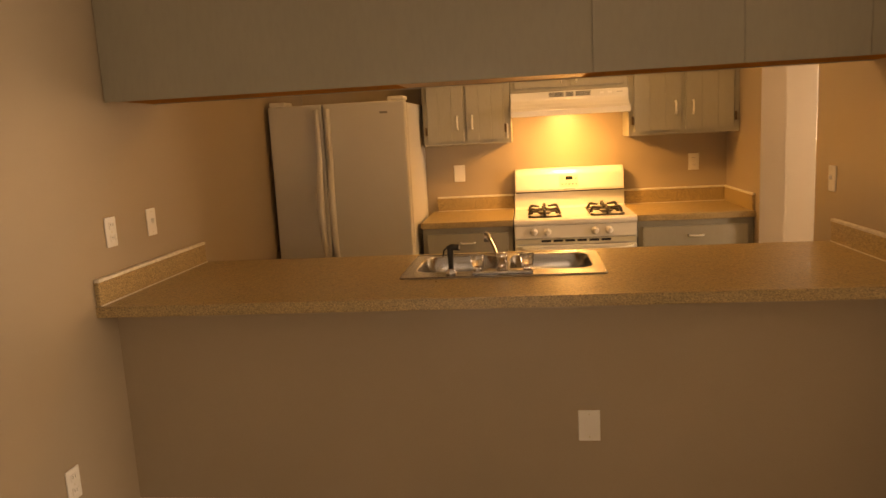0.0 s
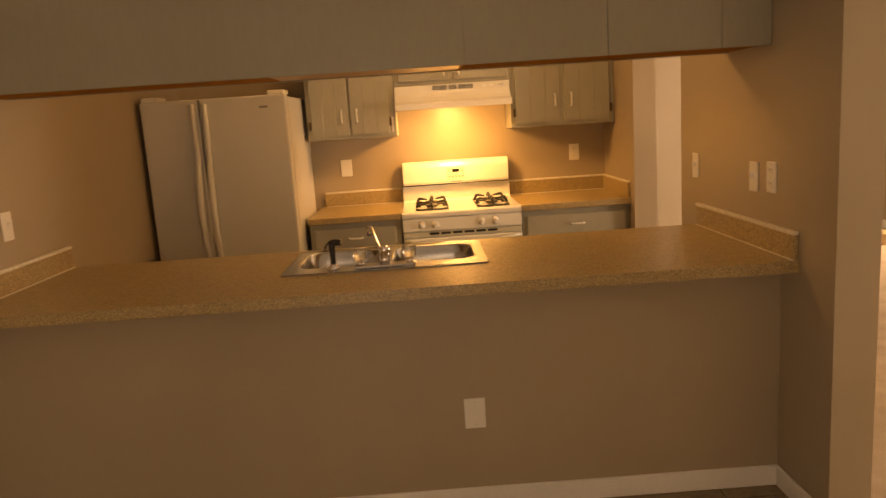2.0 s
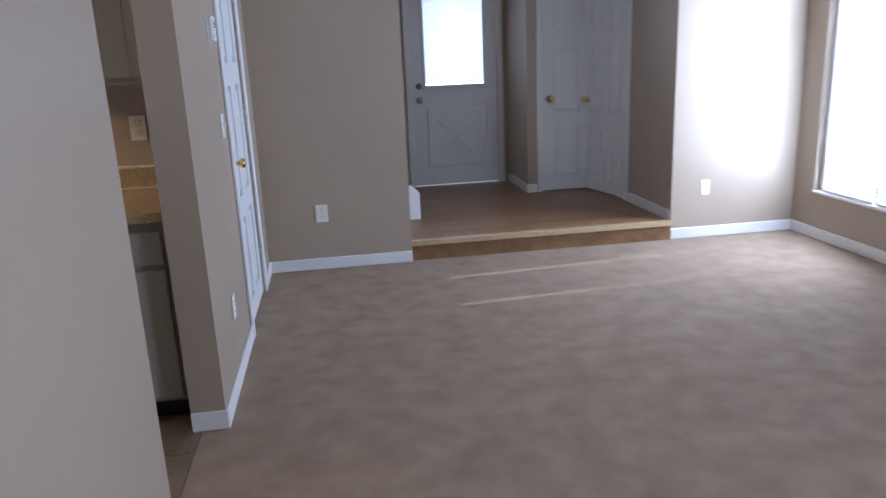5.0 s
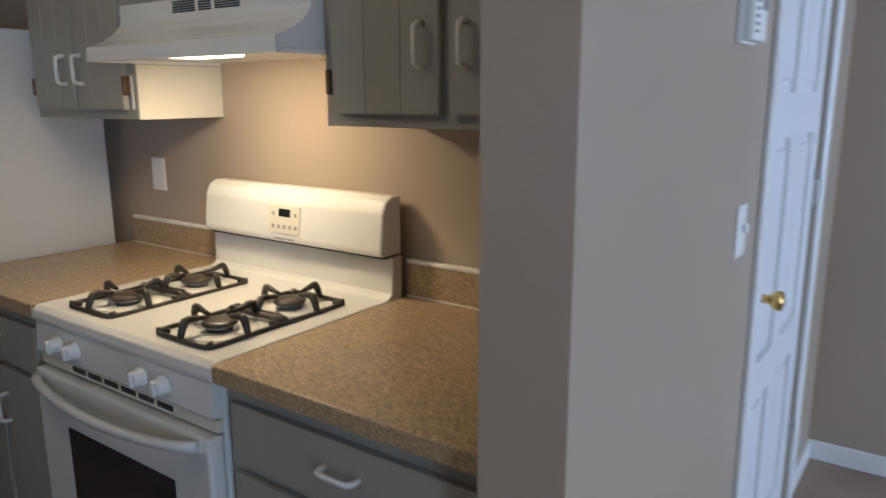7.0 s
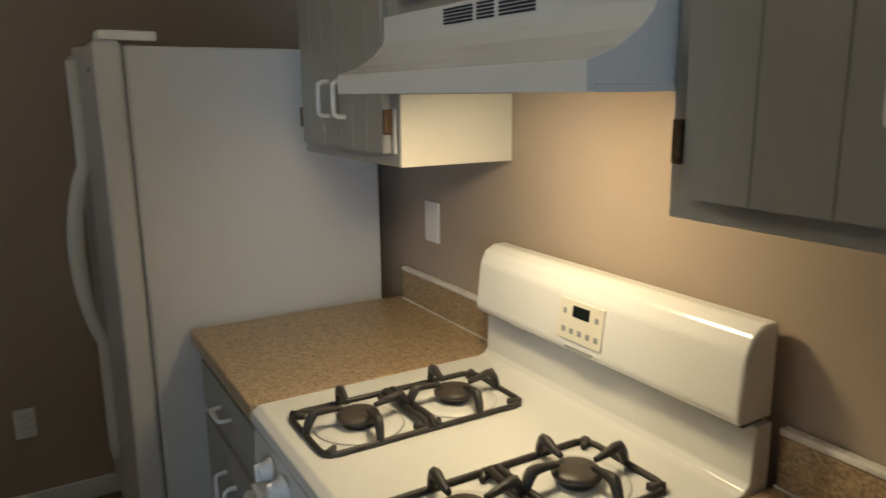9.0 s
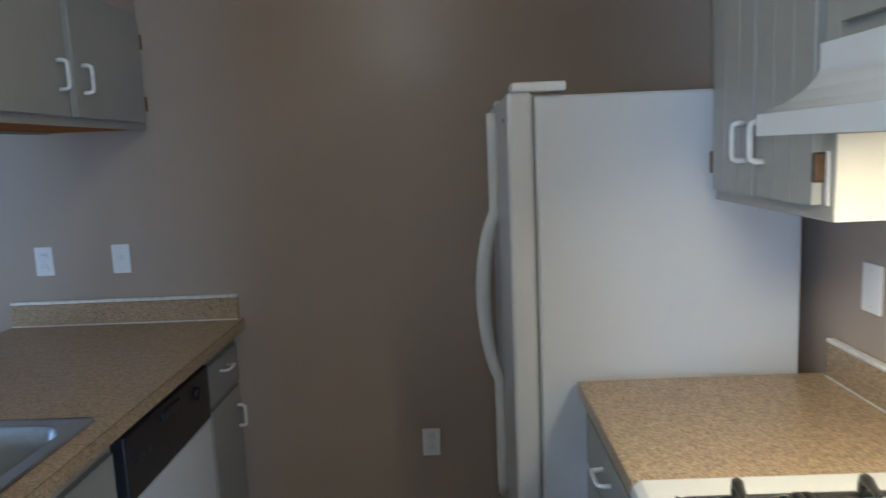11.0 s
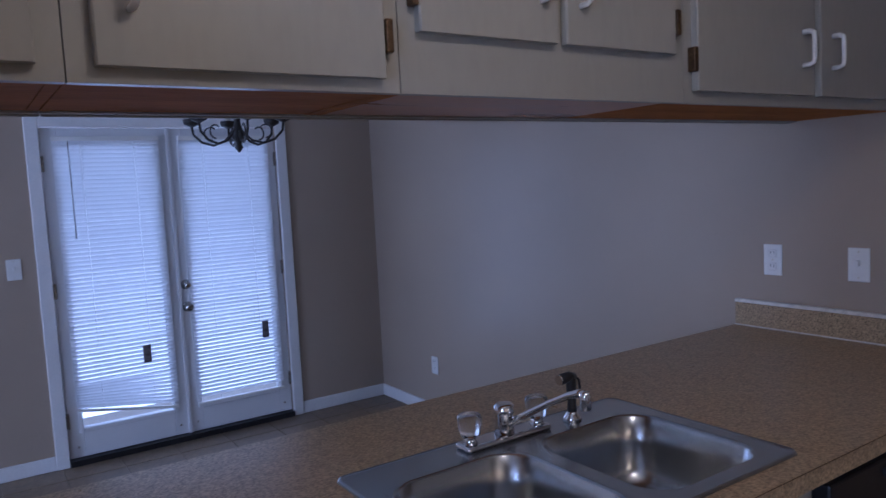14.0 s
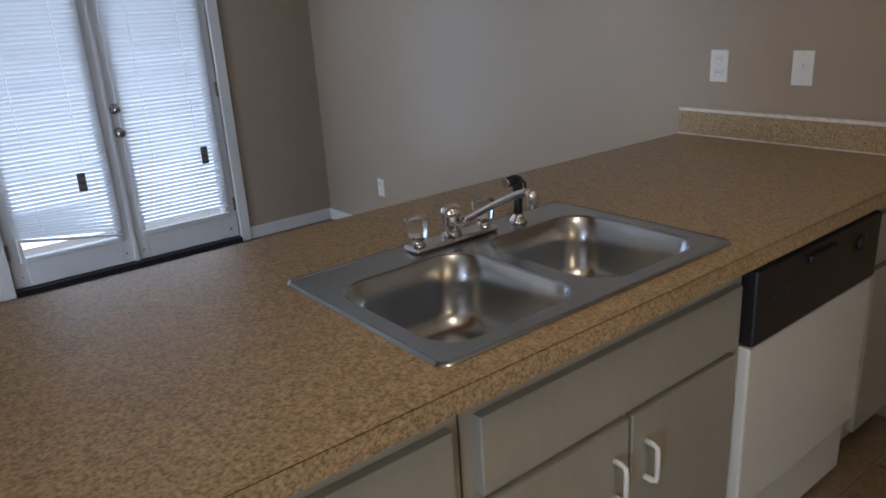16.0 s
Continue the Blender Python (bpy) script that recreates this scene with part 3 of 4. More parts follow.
# ---- french doors ----
FMID = (FR0 + FR1) / 2
for n, (a, b) in enumerate(((FR0 + 0.004, FMID - 0.002), (FMID + 0.002, FR1 - 0.004))):
    th = thing("french_door", (a + b) / 2, DIN - 0.03, 0.04, "white glazed french door with a closed slat blind", "door", "pair of french doors", kind="structure")
    z0, z1, st = 0.04, FRH - 0.004, 0.085
    bm = bmesh.new()
    for u0, u1, v0, v1 in ((a, a + st, z0, z1), (b - st, b, z0, z1), (a + st, b - st, z0, z0 + 0.17), (a + st, b - st, z1 - 0.10, z1)):
        box(bm, u0, DIN - 0.055, v0, u1, DIN - 0.012, v1, bevel=0.003, seg=1)
    part("slab", bm, DOORW, th)
    bm = bmesh.new()
    for u0, u1, v0, v1 in ((a + st - 0.025, a + st, z0 + 0.145, z1 - 0.075), (b - st, b - st + 0.025, z0 + 0.145, z1 - 0.075), (a + st, b - st, z0 + 0.145, z0 + 0.17), (a + st, b - st, z1 - 0.10, z1 - 0.075)):
        box(bm, u0, DIN - 0.014, v0, u1, DIN + 0.0, v1, bevel=0.004, seg=1)
    part("window_frame", bm, DOORW, th, "raised white moulding round the glass")
    part("glass_pane", block(a + st, DIN - 0.037, z0 + 0.17, b - st, DIN - 0.031, z1 - 0.10), GLASS, th, "clear glass pane").visible_shadow = False
    hx = a + 0.001 if n == 0 else b - 0.001
    for hz in (0.22, 0.98, 1.70):
        part("hinge", block(hx - 0.012, DIN - 0.014, hz, hx + 0.012, DIN + 0.006, hz + 0.09, bevel=0.003), NICKEL, th, "small steel hinge")
    for sx in (a + 0.05, b - 0.05):
        part("screw", lathe(bmesh.new(), [(0.007, 0), (0.007, 0.004), (0.003, 0.006)], 0, 0, 0, 10, pose(sx, DIN - 0.012, 0.10, -90, 0, 0)), NICKEL, th)
    if n == 0:
        part("door_knob", knob(bmesh.new(), b - 0.042, DIN - 0.012, 0.84, (0, 1, 0), 0.026), NICKEL, th, "round nickel knob")
        part("deadbolt", knob(bmesh.new(), b - 0.042, DIN - 0.012, 0.98, (0, 1, 0), 0.020), NICKEL, th, "round nickel deadbolt")
        part("astragal", block(b - 0.012, DIN - 0.012, z0, b + 0.010, DIN + 0.004, z1, bevel=0.003), DOORW, th, "white strip covering the joint")
    lift = (0.0, 0.095)[n]
    blind("x", DIN + 0.020, a + st - 0.03, b - st + 0.03, (0.21, 0.222)[n], z1 - 0.05, ("white slat blind hung on a french door", "white slat blind with a crooked lifted lower end")[n], tilt=lift * -1, wand=n == 1)
    single("tag", block((0.862, 1.604)[n], DIN + 0.036, (0.575, 0.54)[n], (0.907, 1.649)[n], DIN + 0.039, (0.685, 0.65)[n], bevel=0.001), TAG, "small dark printed tag hanging on the blind", "tag", "tags on the blinds")

# ---- windows of the living room ----
for n, (a, b) in enumerate(WINS):
    th = thing("window_%d" % (n + 1), RIGHT + 0.06, (a + b) / 2, WZ0, "tall white window with closed blinds in bright daylight", "window", kind="structure")
    bm = bmesh.new()
    for u0, u1, v0, v1 in ((a, a + 0.035, WZ0, WZ1), (b - 0.035, b, WZ0, WZ1), (a + 0.035, b - 0.035, WZ0, WZ0 + 0.04), (a + 0.035, b - 0.035, WZ1 - 0.04, WZ1)):
        box(bm, RIGHT + 0.05, u0, v0, RIGHT + 0.10, u1, v1, bevel=0.003, seg=1)
    part("window_frame", bm, TRIM, th)
    part("window_sill", block(RIGHT - 0.02, a + 0.001, WZ0, RIGHT + 0.05, b - 0.001, WZ0 + 0.018, bevel=0.004), TRIM, th)
    part("glass_pane", block(RIGHT + 0.072, a + 0.035, WZ0 + 0.04, RIGHT + 0.078, b - 0.035, WZ1 - 0.04), GLASS, th, "clear glass pane").visible_shadow = False
    # blind split in two, with gaps added to throw sun streaks on the carpet
    cut = a + 0.29
    blind("y", RIGHT + 0.022, a + 0.004, cut, WZ0 + 0.022, WZ1 - 0.005, "white slat blind filling a narrow window bay", inward=1, cords=1, wand=False)
    blind("y", RIGHT + 0.022, cut + 0.034, b - 0.080, WZ0 + 0.022, WZ1 - 0.005, "white slat blind filling a wide window bay", inward=1, wand=False)
blind("x", LAND[3] - 0.006, lx0 + 0.03, lx1 - 0.03, lz0 + 0.03, lz1 - 0.03, "white slat blind on the front door window", inward=-1, wand=False)


# ---- small wall plates ----
def plate(kind, way, x, y, z, label, group="", w=0.072, h=0.116):
    """A cover plate with its outlet, switch or blank; way is the side that it faces: +x, -x, +y or -y."""
    th = thing({"outlet": "wall_outlet", "switch": "light_switch", "blank": "wall_plate"}[kind], x, y, z, label, {"outlet": "outlet", "switch": "switch", "blank": "plate"}[kind], group)
    turn = pose(x, y, z, 0, 0, {"-y": 0, "+x": 90, "+y": 180, "-x": -90}[way])

    def add(name, bm, mat, parent, label=""):
        bmesh.ops.transform(bm, matrix=turn, verts=bm.verts[:])
        return part(name, bm, mat, parent, label)
    cover = add("cover", block(-w / 2, -0.007, -h / 2, w / 2, -0.0005, h / 2, bevel=0.003), PLASTIC, th)
    if kind == "outlet":
        for dz in (0.025, -0.025):
            sock = add("socket", block(-0.016, -0.0095, dz - 0.014, 0.016, -0.006, dz + 0.014, bevel=0.004), PLASTIC, cover)
            bm = bmesh.new()
            for dx in (-0.006, 0.006):
                box(bm, dx - 0.0012, -0.0101, dz - 0.002, dx + 0.0012, -0.0085, dz + 0.008)
            add("slots", bm, GREY, th)
    elif kind == "switch":
        add("toggle", block(-0.006, -0.020, -0.004, 0.006, -0.006, 0.016, bevel=0.002), PLASTIC, cover)
    for dz in ((0.0,) if kind == "outlet" else (0.044, -0.044)):
        add("screw", lathe(bmesh.new(), [(0.0032, 0.0), (0.003, 0.0012)], 0, 0, 0, 8, pose(0, -0.0068, dz, 90, 0, 0)), CREAM, cover)
    return th


G = "outlets above the counters"
plate("outlet", "+x", 0, OL2, 1.176, "white double outlet on the taupe wall above the bar", G)
plate("switch", "+x", 0, OL1, 1.176, "white switch plate on the taupe wall above the bar")
plate("outlet", "+x", 0, 1.46, 0.365, "white double outlet low on the kitchen wall")
plate("outlet", "+x", 0, -2.42, 0.345, "white double outlet low on the dining wall")
plate("outlet", "+x", 0, -0.475, 0.344, "white double outlet beside the half wall")
plate("blank", "-y", OK1, BACK, 1.185, "white blank plate on the stove wall", w=0.08, h=0.12)
plate("outlet", "-y", OK2, BACK, 1.193, "white double outlet on the stove wall", G)
plate("blank", "-y", 1.815, -0.08, 0.384, "white blank plate on the half wall", w=0.08, h=0.12)
plate("switch", "-x", STUB[0], OR1, 1.192, "white switch plate on the short wall")
plate("switch", "-x", STUB[0], OR2, 1.184, "white switch plate above the bar backsplash")
plate("outlet", "-x", STUB[0], OR3, 1.192, "white double outlet above the bar backsplash", G)
plate("switch", "+x", LX, SWY, 1.174, "white switch plate beside the closet door")
plate("outlet", "+x", LX, OHY, 0.36, "white double outlet low beside the closet door")
plate("outlet", "-y", OFX, FAR, 0.409, "white double outlet low on the far wall", w=0.085, h=0.125)
plate("outlet", "-y", 6.46, LAND[2], 0.39, "white double outlet beside the raised entry")
plate("switch", "+y", 2.27, DIN, 1.17, "white switch plate beside the french doors")
plate("outlet", "+y", 2.59, DIN, 0.341, "white double outlet near the french doors")
th = thing("thermostat", LX, THY, 1.58, "white thermostat with a small grey display", "thermostat")
part("base", block(LX, THY - 0.055, 1.56, LX + 0.012, THY + 0.055, 1.68, bevel=0.003), PLASTIC, th)
part("cover", block(LX + 0.012, THY - 0.05, 1.565, LX + 0.032, THY + 0.05, 1.675, bevel=0.006), PLASTIC, th)
part("display", block(LX + 0.032, THY + 0.005, 1.625, LX + 0.0335, THY + 0.038, 1.655), GREY, th, "grey display")
for k in range(6):
    part("vent_slot", block(LX + 0.0315, THY - 0.044, 1.58 + k * 0.014, LX + 0.0328, THY - 0.015, 1.586 + k * 0.014), GREY, th)


# ---- cabinets ----
def pull(bm, x, y, z, side, upright=True, size=0.085):
    """A white bow handle; side is the way that it stands out along y."""
    r, d, s = 0.0055, 0.030, size / 2
    line = [(-s, 0), (-s * 1.0, 0.6), (-s * 0.88, 0.95), (-s * 0.6, 1.0), (s * 0.6, 1.0), (s * 0.88, 0.95), (s, 0.6), (s, 0)]
    pts = [(x, y + side * d * k, z + u) if upright else (x + u, y + side * d * k, z) for u, k in line]
    return tube(bm, pts, r, 8, flat=1.3)


def leaf(parent, name, x0, x1, z0, z1, y, side, handle=None, upright=True, grooves=0, hinge=None, thick=0.019):
    """A cabinet door or drawer front on the face y, with its pull and hinges."""
    back, front = y + side * 0.0005, y + side * thick
    line = [(x0, back), (x0, front - side * 0.003), (x0 + 0.003, front)]
    for k in range(grooves):
        c = x0 + (x1 - x0) * (k + 1) / (grooves + 1)
        line += [(c - 0.002, front), (c, front - side * 0.0025), (c + 0.002, front)]
    line += [(x1 - 0.003, front), (x1, front - side * 0.003), (x1, back)]
    bm = extrude(bmesh.new(), line, "z", z0, z1)
    face = part(name, bm, CAB, parent)
    if handle:
        hx, hz = handle
        part("handle", pull(bmesh.new(), hx, y + side * thick, hz, side, upright), PULL, face, "white bow handle")
    if hinge is not None:
        for hz in (z0 + 0.07, z1 - 0.07):
            lo, hi = sorted((y, y + side * 0.022))
            part("hinge", block(hinge - 0.007, lo, hz - 0.028, hinge + 0.007, hi, hz + 0.028, bevel=0.003), RUST, face, "dark worn hinge")
    return face


def carcass(name, label, x0, x1, y0, y1, z0, z1, group="", hollow=False, toe=None, floor=None, well=False, under=None):
    """A cabinet box between y0 and y1. hollow leaves the underside open, with a raised bottom board."""
    th = thing(name, (x0 + x1) / 2, (y0 + y1) / 2, z0, label, "cabinet", group)
    g = 0.001
    bm = bmesh.new()
    if hollow:
        part("side_panel", block(x0 + g, y0 + 0.0205, floor + 0.012, x0 + 0.02, y1 - 0.0205, z1), CAB, th)
        part("side_panel", block(x1 - 0.02, y0 + 0.0205, floor + 0.012, x1 - g, y1 - 0.0205, z1), CAB, th)
        part("back_panel", block(x0 + g, y0, z0, x1 - g, y0 + 0.02, z1), CAB, th)
        part("face_panel", block(x0 + g, y1 - 0.02, z0, x1 - g, y1, z1), CAB, th)
        for u in (x0 + g, x1 - 0.02):
            part("side_board", block(u, y0 + 0.0205, z0 + 0.003, u + 0.019, y1 - 0.0205, floor + 0.0115), CABIN, th, "bare brown wooden edge")
        part("bottom_board", block(x0 + 0.0205, y0 + 0.0205, floor, x1 - 0.0205, y1 - 0.0205, floor + 0.012), under or CABIN, th, "bare brown wooden underside")
    else:
        if well:
            for b in ((x0 + g, y0, z0 + 0.10, x0 + 0.018, y1, z1), (x1 - 0.018, y0, z0 + 0.10, x1 - g, y1, z1), (x0 + 0.018, y1 - 0.018, z0 + 0.10, x1 - 0.018, y1, z1), (x0 + 0.018, y0, z0 + 0.10, x1 - 0.018, y1 - 0.018, z0 + 0.12)):
                box(bm, *b)
        else:
            box(bm, x0 + g, y0, z0 + (0.10 if toe else 0), x1 - g, y1, z1, bevel=0.002, seg=1)
        part("body", bm, CAB, th)
        if toe:
            lo, hi = (y0, y1 - 0.07) if toe > 0 else (y0 + 0.07, y1)
            part("toe_kick", block(x0 + g, lo, z0, x1 - g, hi, z0 + 0.0995), BLACK, th, "dark recessed toe kick")
    return th


UB = 1.395          # underside of the stove wall cabinets
UF = BACK - 0.305
HOODZ = 1.555         # end panel reaches up to the hood
GU, GB = "upper cabinets on the stove wall", "base cabinets"
# stove wall, uppers
xa, xb = 0.925, SX0
th = carcass("upper_cabinet", "grey painted wall cabinet with two grooved doors", xa, xb, UF, BACK - 0.001, UB, UTOP, GU)
m_ = (xa + xb) / 2 - 0.01
leaf(th, "cabinet_door", xa + 0.03, m_ - 0.008, UB + 0.03, UTOP - 0.03, UF, -1, (m_ - 0.05, UB + 0.15), grooves=2, hinge=xa + 0.022)
leaf(th, "cabinet_door", m_ + 0.008, xb - 0.045, UB + 0.03, UTOP - 0.03, UF, -1, (m_ + 0.05, UB + 0.15), grooves=2, hinge=xb - 0.036)
part("end_panel", block(xb - 0.0008, UF + 0.002, UB + 0.001, xb + 0.0018, BACK - 0.002, HOODZ), CREAM, th, "cream unpainted end panel")
part("bare_strip", block(xb - 0.03, UF - 0.002, UB + 0.03, xb - 0.018, UF, UB + 0.13), PULL, th, "unpainted white strip beside the hinge")
xa, xb = SX1, LX0 - 0.002
th = carcass("upper_cabinet", "grey painted wall cabinet beside the range hood", xa, xb, UF, BACK - 0.001, UB, UTOP, GU)
m_ = (xa + xb) / 2
leaf(th, "cabinet_door", xa + 0.035, m_ - 0.014, UB + 0.03, UTOP - 0.03, UF, -1, (m_ - 0.055, UB + 0.17), grooves=2, hinge=xa + 0.026)
leaf(th, "cabinet_door", m_ + 0.014, xb - 0.035, UB + 0.03, UTOP - 0.03, UF, -1, (m_ + 0.055, UB + 0.17), grooves=2, hinge=xb - 0.026)
xa, xb = SX0 + 0.001, SX1 - 0.001
HT = 1.715
th = carcass("upper_cabinet", "short grey cabinet above the range hood", xa, xb, UF, BACK - 0.001, HT, UTOP, GU)
m_ = (xa + xb) / 2
leaf(th, "cabinet_door", xa + 0.03, m_ - 0.012, HT + 0.03, UTOP - 0.03, UF, -1, (m_ - 0.05, HT + 0.10))
leaf(th, "cabinet_door", m_ + 0.012, xb - 0.03, HT + 0.03, UTOP - 0.03, UF, -1, (m_ + 0.05, HT + 0.10))
built("bulkhead_stove", [(0.925, UF + 0.004, UTOP + 0.001, LX0, BACK, H)], PAINT, "taupe bulkhead above the wall cabinets", "bulkhead")

# stove wall, base cabinets and worktops
CF = BACK - 0.64
for xa, xb, lab in ((0.93, SX0 - 0.004, "grey base cabinet between fridge and stove"), (SX1 + 0.004, LX0 - 0.002, "grey base cabinet with one drawer and two doors")):
    th = carcass("base_cabinet", lab, xa, xb, CF, BACK - 0.001, 0, 0.872, GB, toe=-1)
    m_ = (xa + xb) / 2
    leaf(th, "drawer_front", xa + 0.03, xb - 0.035, 0.70, 0.835, CF, -1, (m_, 0.775), upright=False)
    leaf(th, "cabinet_door", xa + 0.03, m_ - 0.008, 0.125, 0.675, CF, -1, (m_ - 0.045, 0.55))
    leaf(th, "cabinet_door", m_ + 0.008, xb - 0.035, 0.125, 0.675, CF, -1, (m_ + 0.045, 0.55))
    wt = thing("worktop", m_, BACK - 0.3, 0.874, "speckled brown laminate worktop with a low backsplash", "worktop", "worktops by the stove")
    ye = BACK - 0.675
    part("slab", block(xa - 0.004, ye, 0.874, xb + 0.001, BACK - 0.001, 0.914, bevel=0.004), LAMINATE, wt)
    part("backsplash", block(xa + 0.03 if xa < 1 else xa, BACK - 0.02, 0.9145, xb, BACK - 0.001, 1.008, bevel=0.003), LAMINATE, wt)
    part("caulk", block(xa + 0.03 if xa < 1 else xa, BACK - 0.023, 1.008, xb, BACK - 0.001, 1.021, bevel=0.004), CAULK, wt, "uneven white caulk line")
    part("caulk", block(xa + 0.03 if xa < 1 else xa, BACK - 0.024, 0.9142, xb, BACK - 0.0202, 0.919, bevel=0.001), CAULK, wt, "thin white caulk line")
    if xa > 1:
        part("side_splash", block(LX0 - 0.021, ye + 0.02, 0.9145, LX0 - 0.002, BACK - 0.024, 1.008, bevel=0.003), LAMINATE, wt)
        part("caulk", block(LX0 - 0.024, ye + 0.02, 1.008, LX0 - 0.002, BACK - 0.024, 1.021, bevel=0.004), CAULK, wt, "uneven white caulk line")

# bar: base cabinets facing the kitchen
BF = BE - 0.045     # face of the bar's cabinets
def bar_cabinet(xa, xb, lab, drawer, doors, well=False):
    th = carcass("base_cabinet", lab, xa, xb, 0.035, BF, 0, 0.872, GB, toe=1, well=well)
    if drawer:
        leaf(th, "drawer_front", xa + 0.025, xb - 0.03, 0.678, 0.825, BF, 1, (((xa + xb) / 2, 0.775) if drawer == 2 else None), upright=False)
    w = (xb - xa - 0.055) / doors
    for k in range(doors):
        a = xa + 0.025 + k * w
        hx = a + w - 0.05 if (doors == 2 and k == 0) else a + 0.05
        leaf(th, "cabinet_door", a + 0.004, a + w - 0.006, 0.125, 0.657, BF, 1, (hx, 0.54))
    return th


bar_cabinet(0.012, 0.412, "narrow grey base cabinet in the corner", 2, 1)
bar_cabinet(1.074, 1.905, "grey sink base cabinet with a false drawer front", 1, 2, well=True)
bar_cabinet(1.906, STUB[0] - 0.015, "grey base cabinet at the end of the bar", 2, 2)
th = thing("dishwasher", 0.77, 0.33, 0.0, "white dishwasher with a black control panel", "dishwasher")
W0, W1 = 0.418, 1.068
part("body", block(W0, 0.04, 0.10, W1, BF - 0.01, 0.866, bevel=0.004), PLASTIC, th)
part("door", block(W0 + 0.003, BF - 0.0095, 0.20, W1 - 0.003, BF + 0.028, 0.657, bevel=0.006), ENAMEL, th, "white enamel door")
cp = part("control_panel", block(W0 + 0.003, BF - 0.0095, 0.662, W1 - 0.003, BF + 0.034, 0.85, bevel=0.006), BLACK, th, "black control panel")
part("dial", lathe(bmesh.new(), [(0.024, 0), (0.022, 0.012), (0.008, 0.014)], 0, 0, 0, 20, pose(0.55, BF + 0.034, 0.79, -90, 0, 0)), BLACK, cp)
part("latch_handle", block(0.70, BF + 0.032, 0.81, 0.84, BF + 0.046, 0.83, bevel=0.004), BLACK, cp)
for k in range(4):
    part("button", block(0.91 + 0.03 * k, BF + 0.033, 0.755, 0.93 + 0.03 * k, BF + 0.039, 0.775, bevel=0.002), BLACK, cp)
part("kick_plate", block(W0 + 0.003, BF - 0.03, 0.02, W1 - 0.003, BF + 0.005, 0.19, bevel=0.004), ENAMEL, th, "white kick plate")

# bar worktop with the sink cut out of it
S0, S1, S2, S3 = SK
th = thing("bar_worktop", 1.45, 0.2, 0.874, "long speckled brown laminate bar top with low end splashes", "worktop")
bm = bmesh.new()
cutx0, cutx1, cuty0, cuty1 = S0 + 0.02, S1 - 0.02, S2 + 0.02, S3 - 0.02
for b in ((0.001, BD, 0.874, cutx0, BE, 0.914), (cutx1, BD, 0.874, STUB[0] - 0.001, BE, 0.914), (cutx0, BD, 0.874, cutx1, cuty0, 0.914), (cutx0, cuty1, 0.874, cutx1, BE, 0.914)):
    box(bm, *b)
bmesh.ops.remove_doubles(bm, verts=bm.verts[:], dist=0.0001)
part("slab", bm, LAMINATE, th)
part("edge_strip", block(0.001, BE, 0.873, STUB[0] - 0.001, BE + 0.0015, 0.9135), LAMINATE, th)
part("edge_strip", block(0.001, BD - 0.0015, 0.873, STUB[0] - 0.001, BD, 0.9135), LAMINATE, th)
part("edge_seam", block(0.001, BE + 0.0008, 0.9128, STUB[0] - 0.001, BE + 0.0021, 0.9139), RUST, th, "thin dark seam along the edge")
for x0, x1, c0, c1 in ((0.001, 0.02, 0.001, 0.024), (STUB[0] - 0.02, STUB[0] - 0.001, STUB[0] - 0.024, STUB[0] - 0.001)):
    part("side_splash", block(x0, BD + 0.004, 0.9145, x1, BE - 0.016, 1.004, bevel=0.003), LAMINATE, th)
    part("caulk", block(c0, BD + 0.004, 1.004, c1, BE - 0.016, 1.018, bevel=0.004), CAULK, th, "uneven white caulk line")
    cc = (x1 + 0.0002, x1 + 0.004) if x0 < 1 else (x0 - 0.004, x0 - 0.0002)
    part("caulk", block(cc[0], BD + 0.004, 0.9142, cc[1], BE - 0.016, 0.919, bevel=0.001), CAULK, th, "thin white caulk line")

# hanging cabinets over the bar
UZ = 1.676
Y0, Y1 = 0.02, UK
GH = "hanging cabinets above the bar"
SEAMS = (0.002, 1.11, 1.87, 2.385, STUB[0] - 0.002)
def hang(xa, xb, lab, floor, doors, under=None):
    th = carcass("hanging_cabinet", lab, xa, xb, Y0, Y1, UZ, UTOP, GH, hollow=True, floor=floor, under=under)
    for x0, x1, z0, hx in doors:
        leaf(th, "cabinet_door", x0, x1, z0, UTOP - 0.035, Y1, 1, (hx, z0 + 0.12), hinge=(x0 - 0.008 if hx > (x0 + x1) / 2 else x1 + 0.008))
    return th


hang(SEAMS[0], SEAMS[1], "grey hanging cabinet in the corner with two doors", UZ + 0.004, ((0.035, 0.553, UZ + 0.028, 0.492), (0.583, 1.08, UZ + 0.028, 0.64)))
hang(SEAMS[1], SEAMS[2], "grey hanging cabinet with two short doors", UZ + 0.004, ((1.155, 1.49, UZ + 0.105, 1.45), (1.512, 1.835, UZ + 0.105, 1.555)), CABIN_GLOSS)
hang(SEAMS[2], SEAMS[3], "grey hanging cabinet with one wide door", UZ + 0.004, ((1.905, 2.35, UZ + 0.022, 2.30),))
hang(SEAMS[3], SEAMS[4], "grey hanging cabinet at the end of the bar", UZ + 0.004, ((2.42, 2.94, UZ + 0.022, 2.47),))
cover = thing("back_panelling", 1.48, Y0, UZ, "grey painted panels on the backs of the hanging cabinets", "panel")
for a, b in ((0.002, 1.862), (1.864, 2.38), (2.382, 2.796), (2.798, STUB[0] - 0.002)):
    part("panel", block(a, Y0 - 0.006, UZ - 0.004, b, Y0 - 0.0005, UTOP, bevel=0.0015, seg=1), CAB, cover)

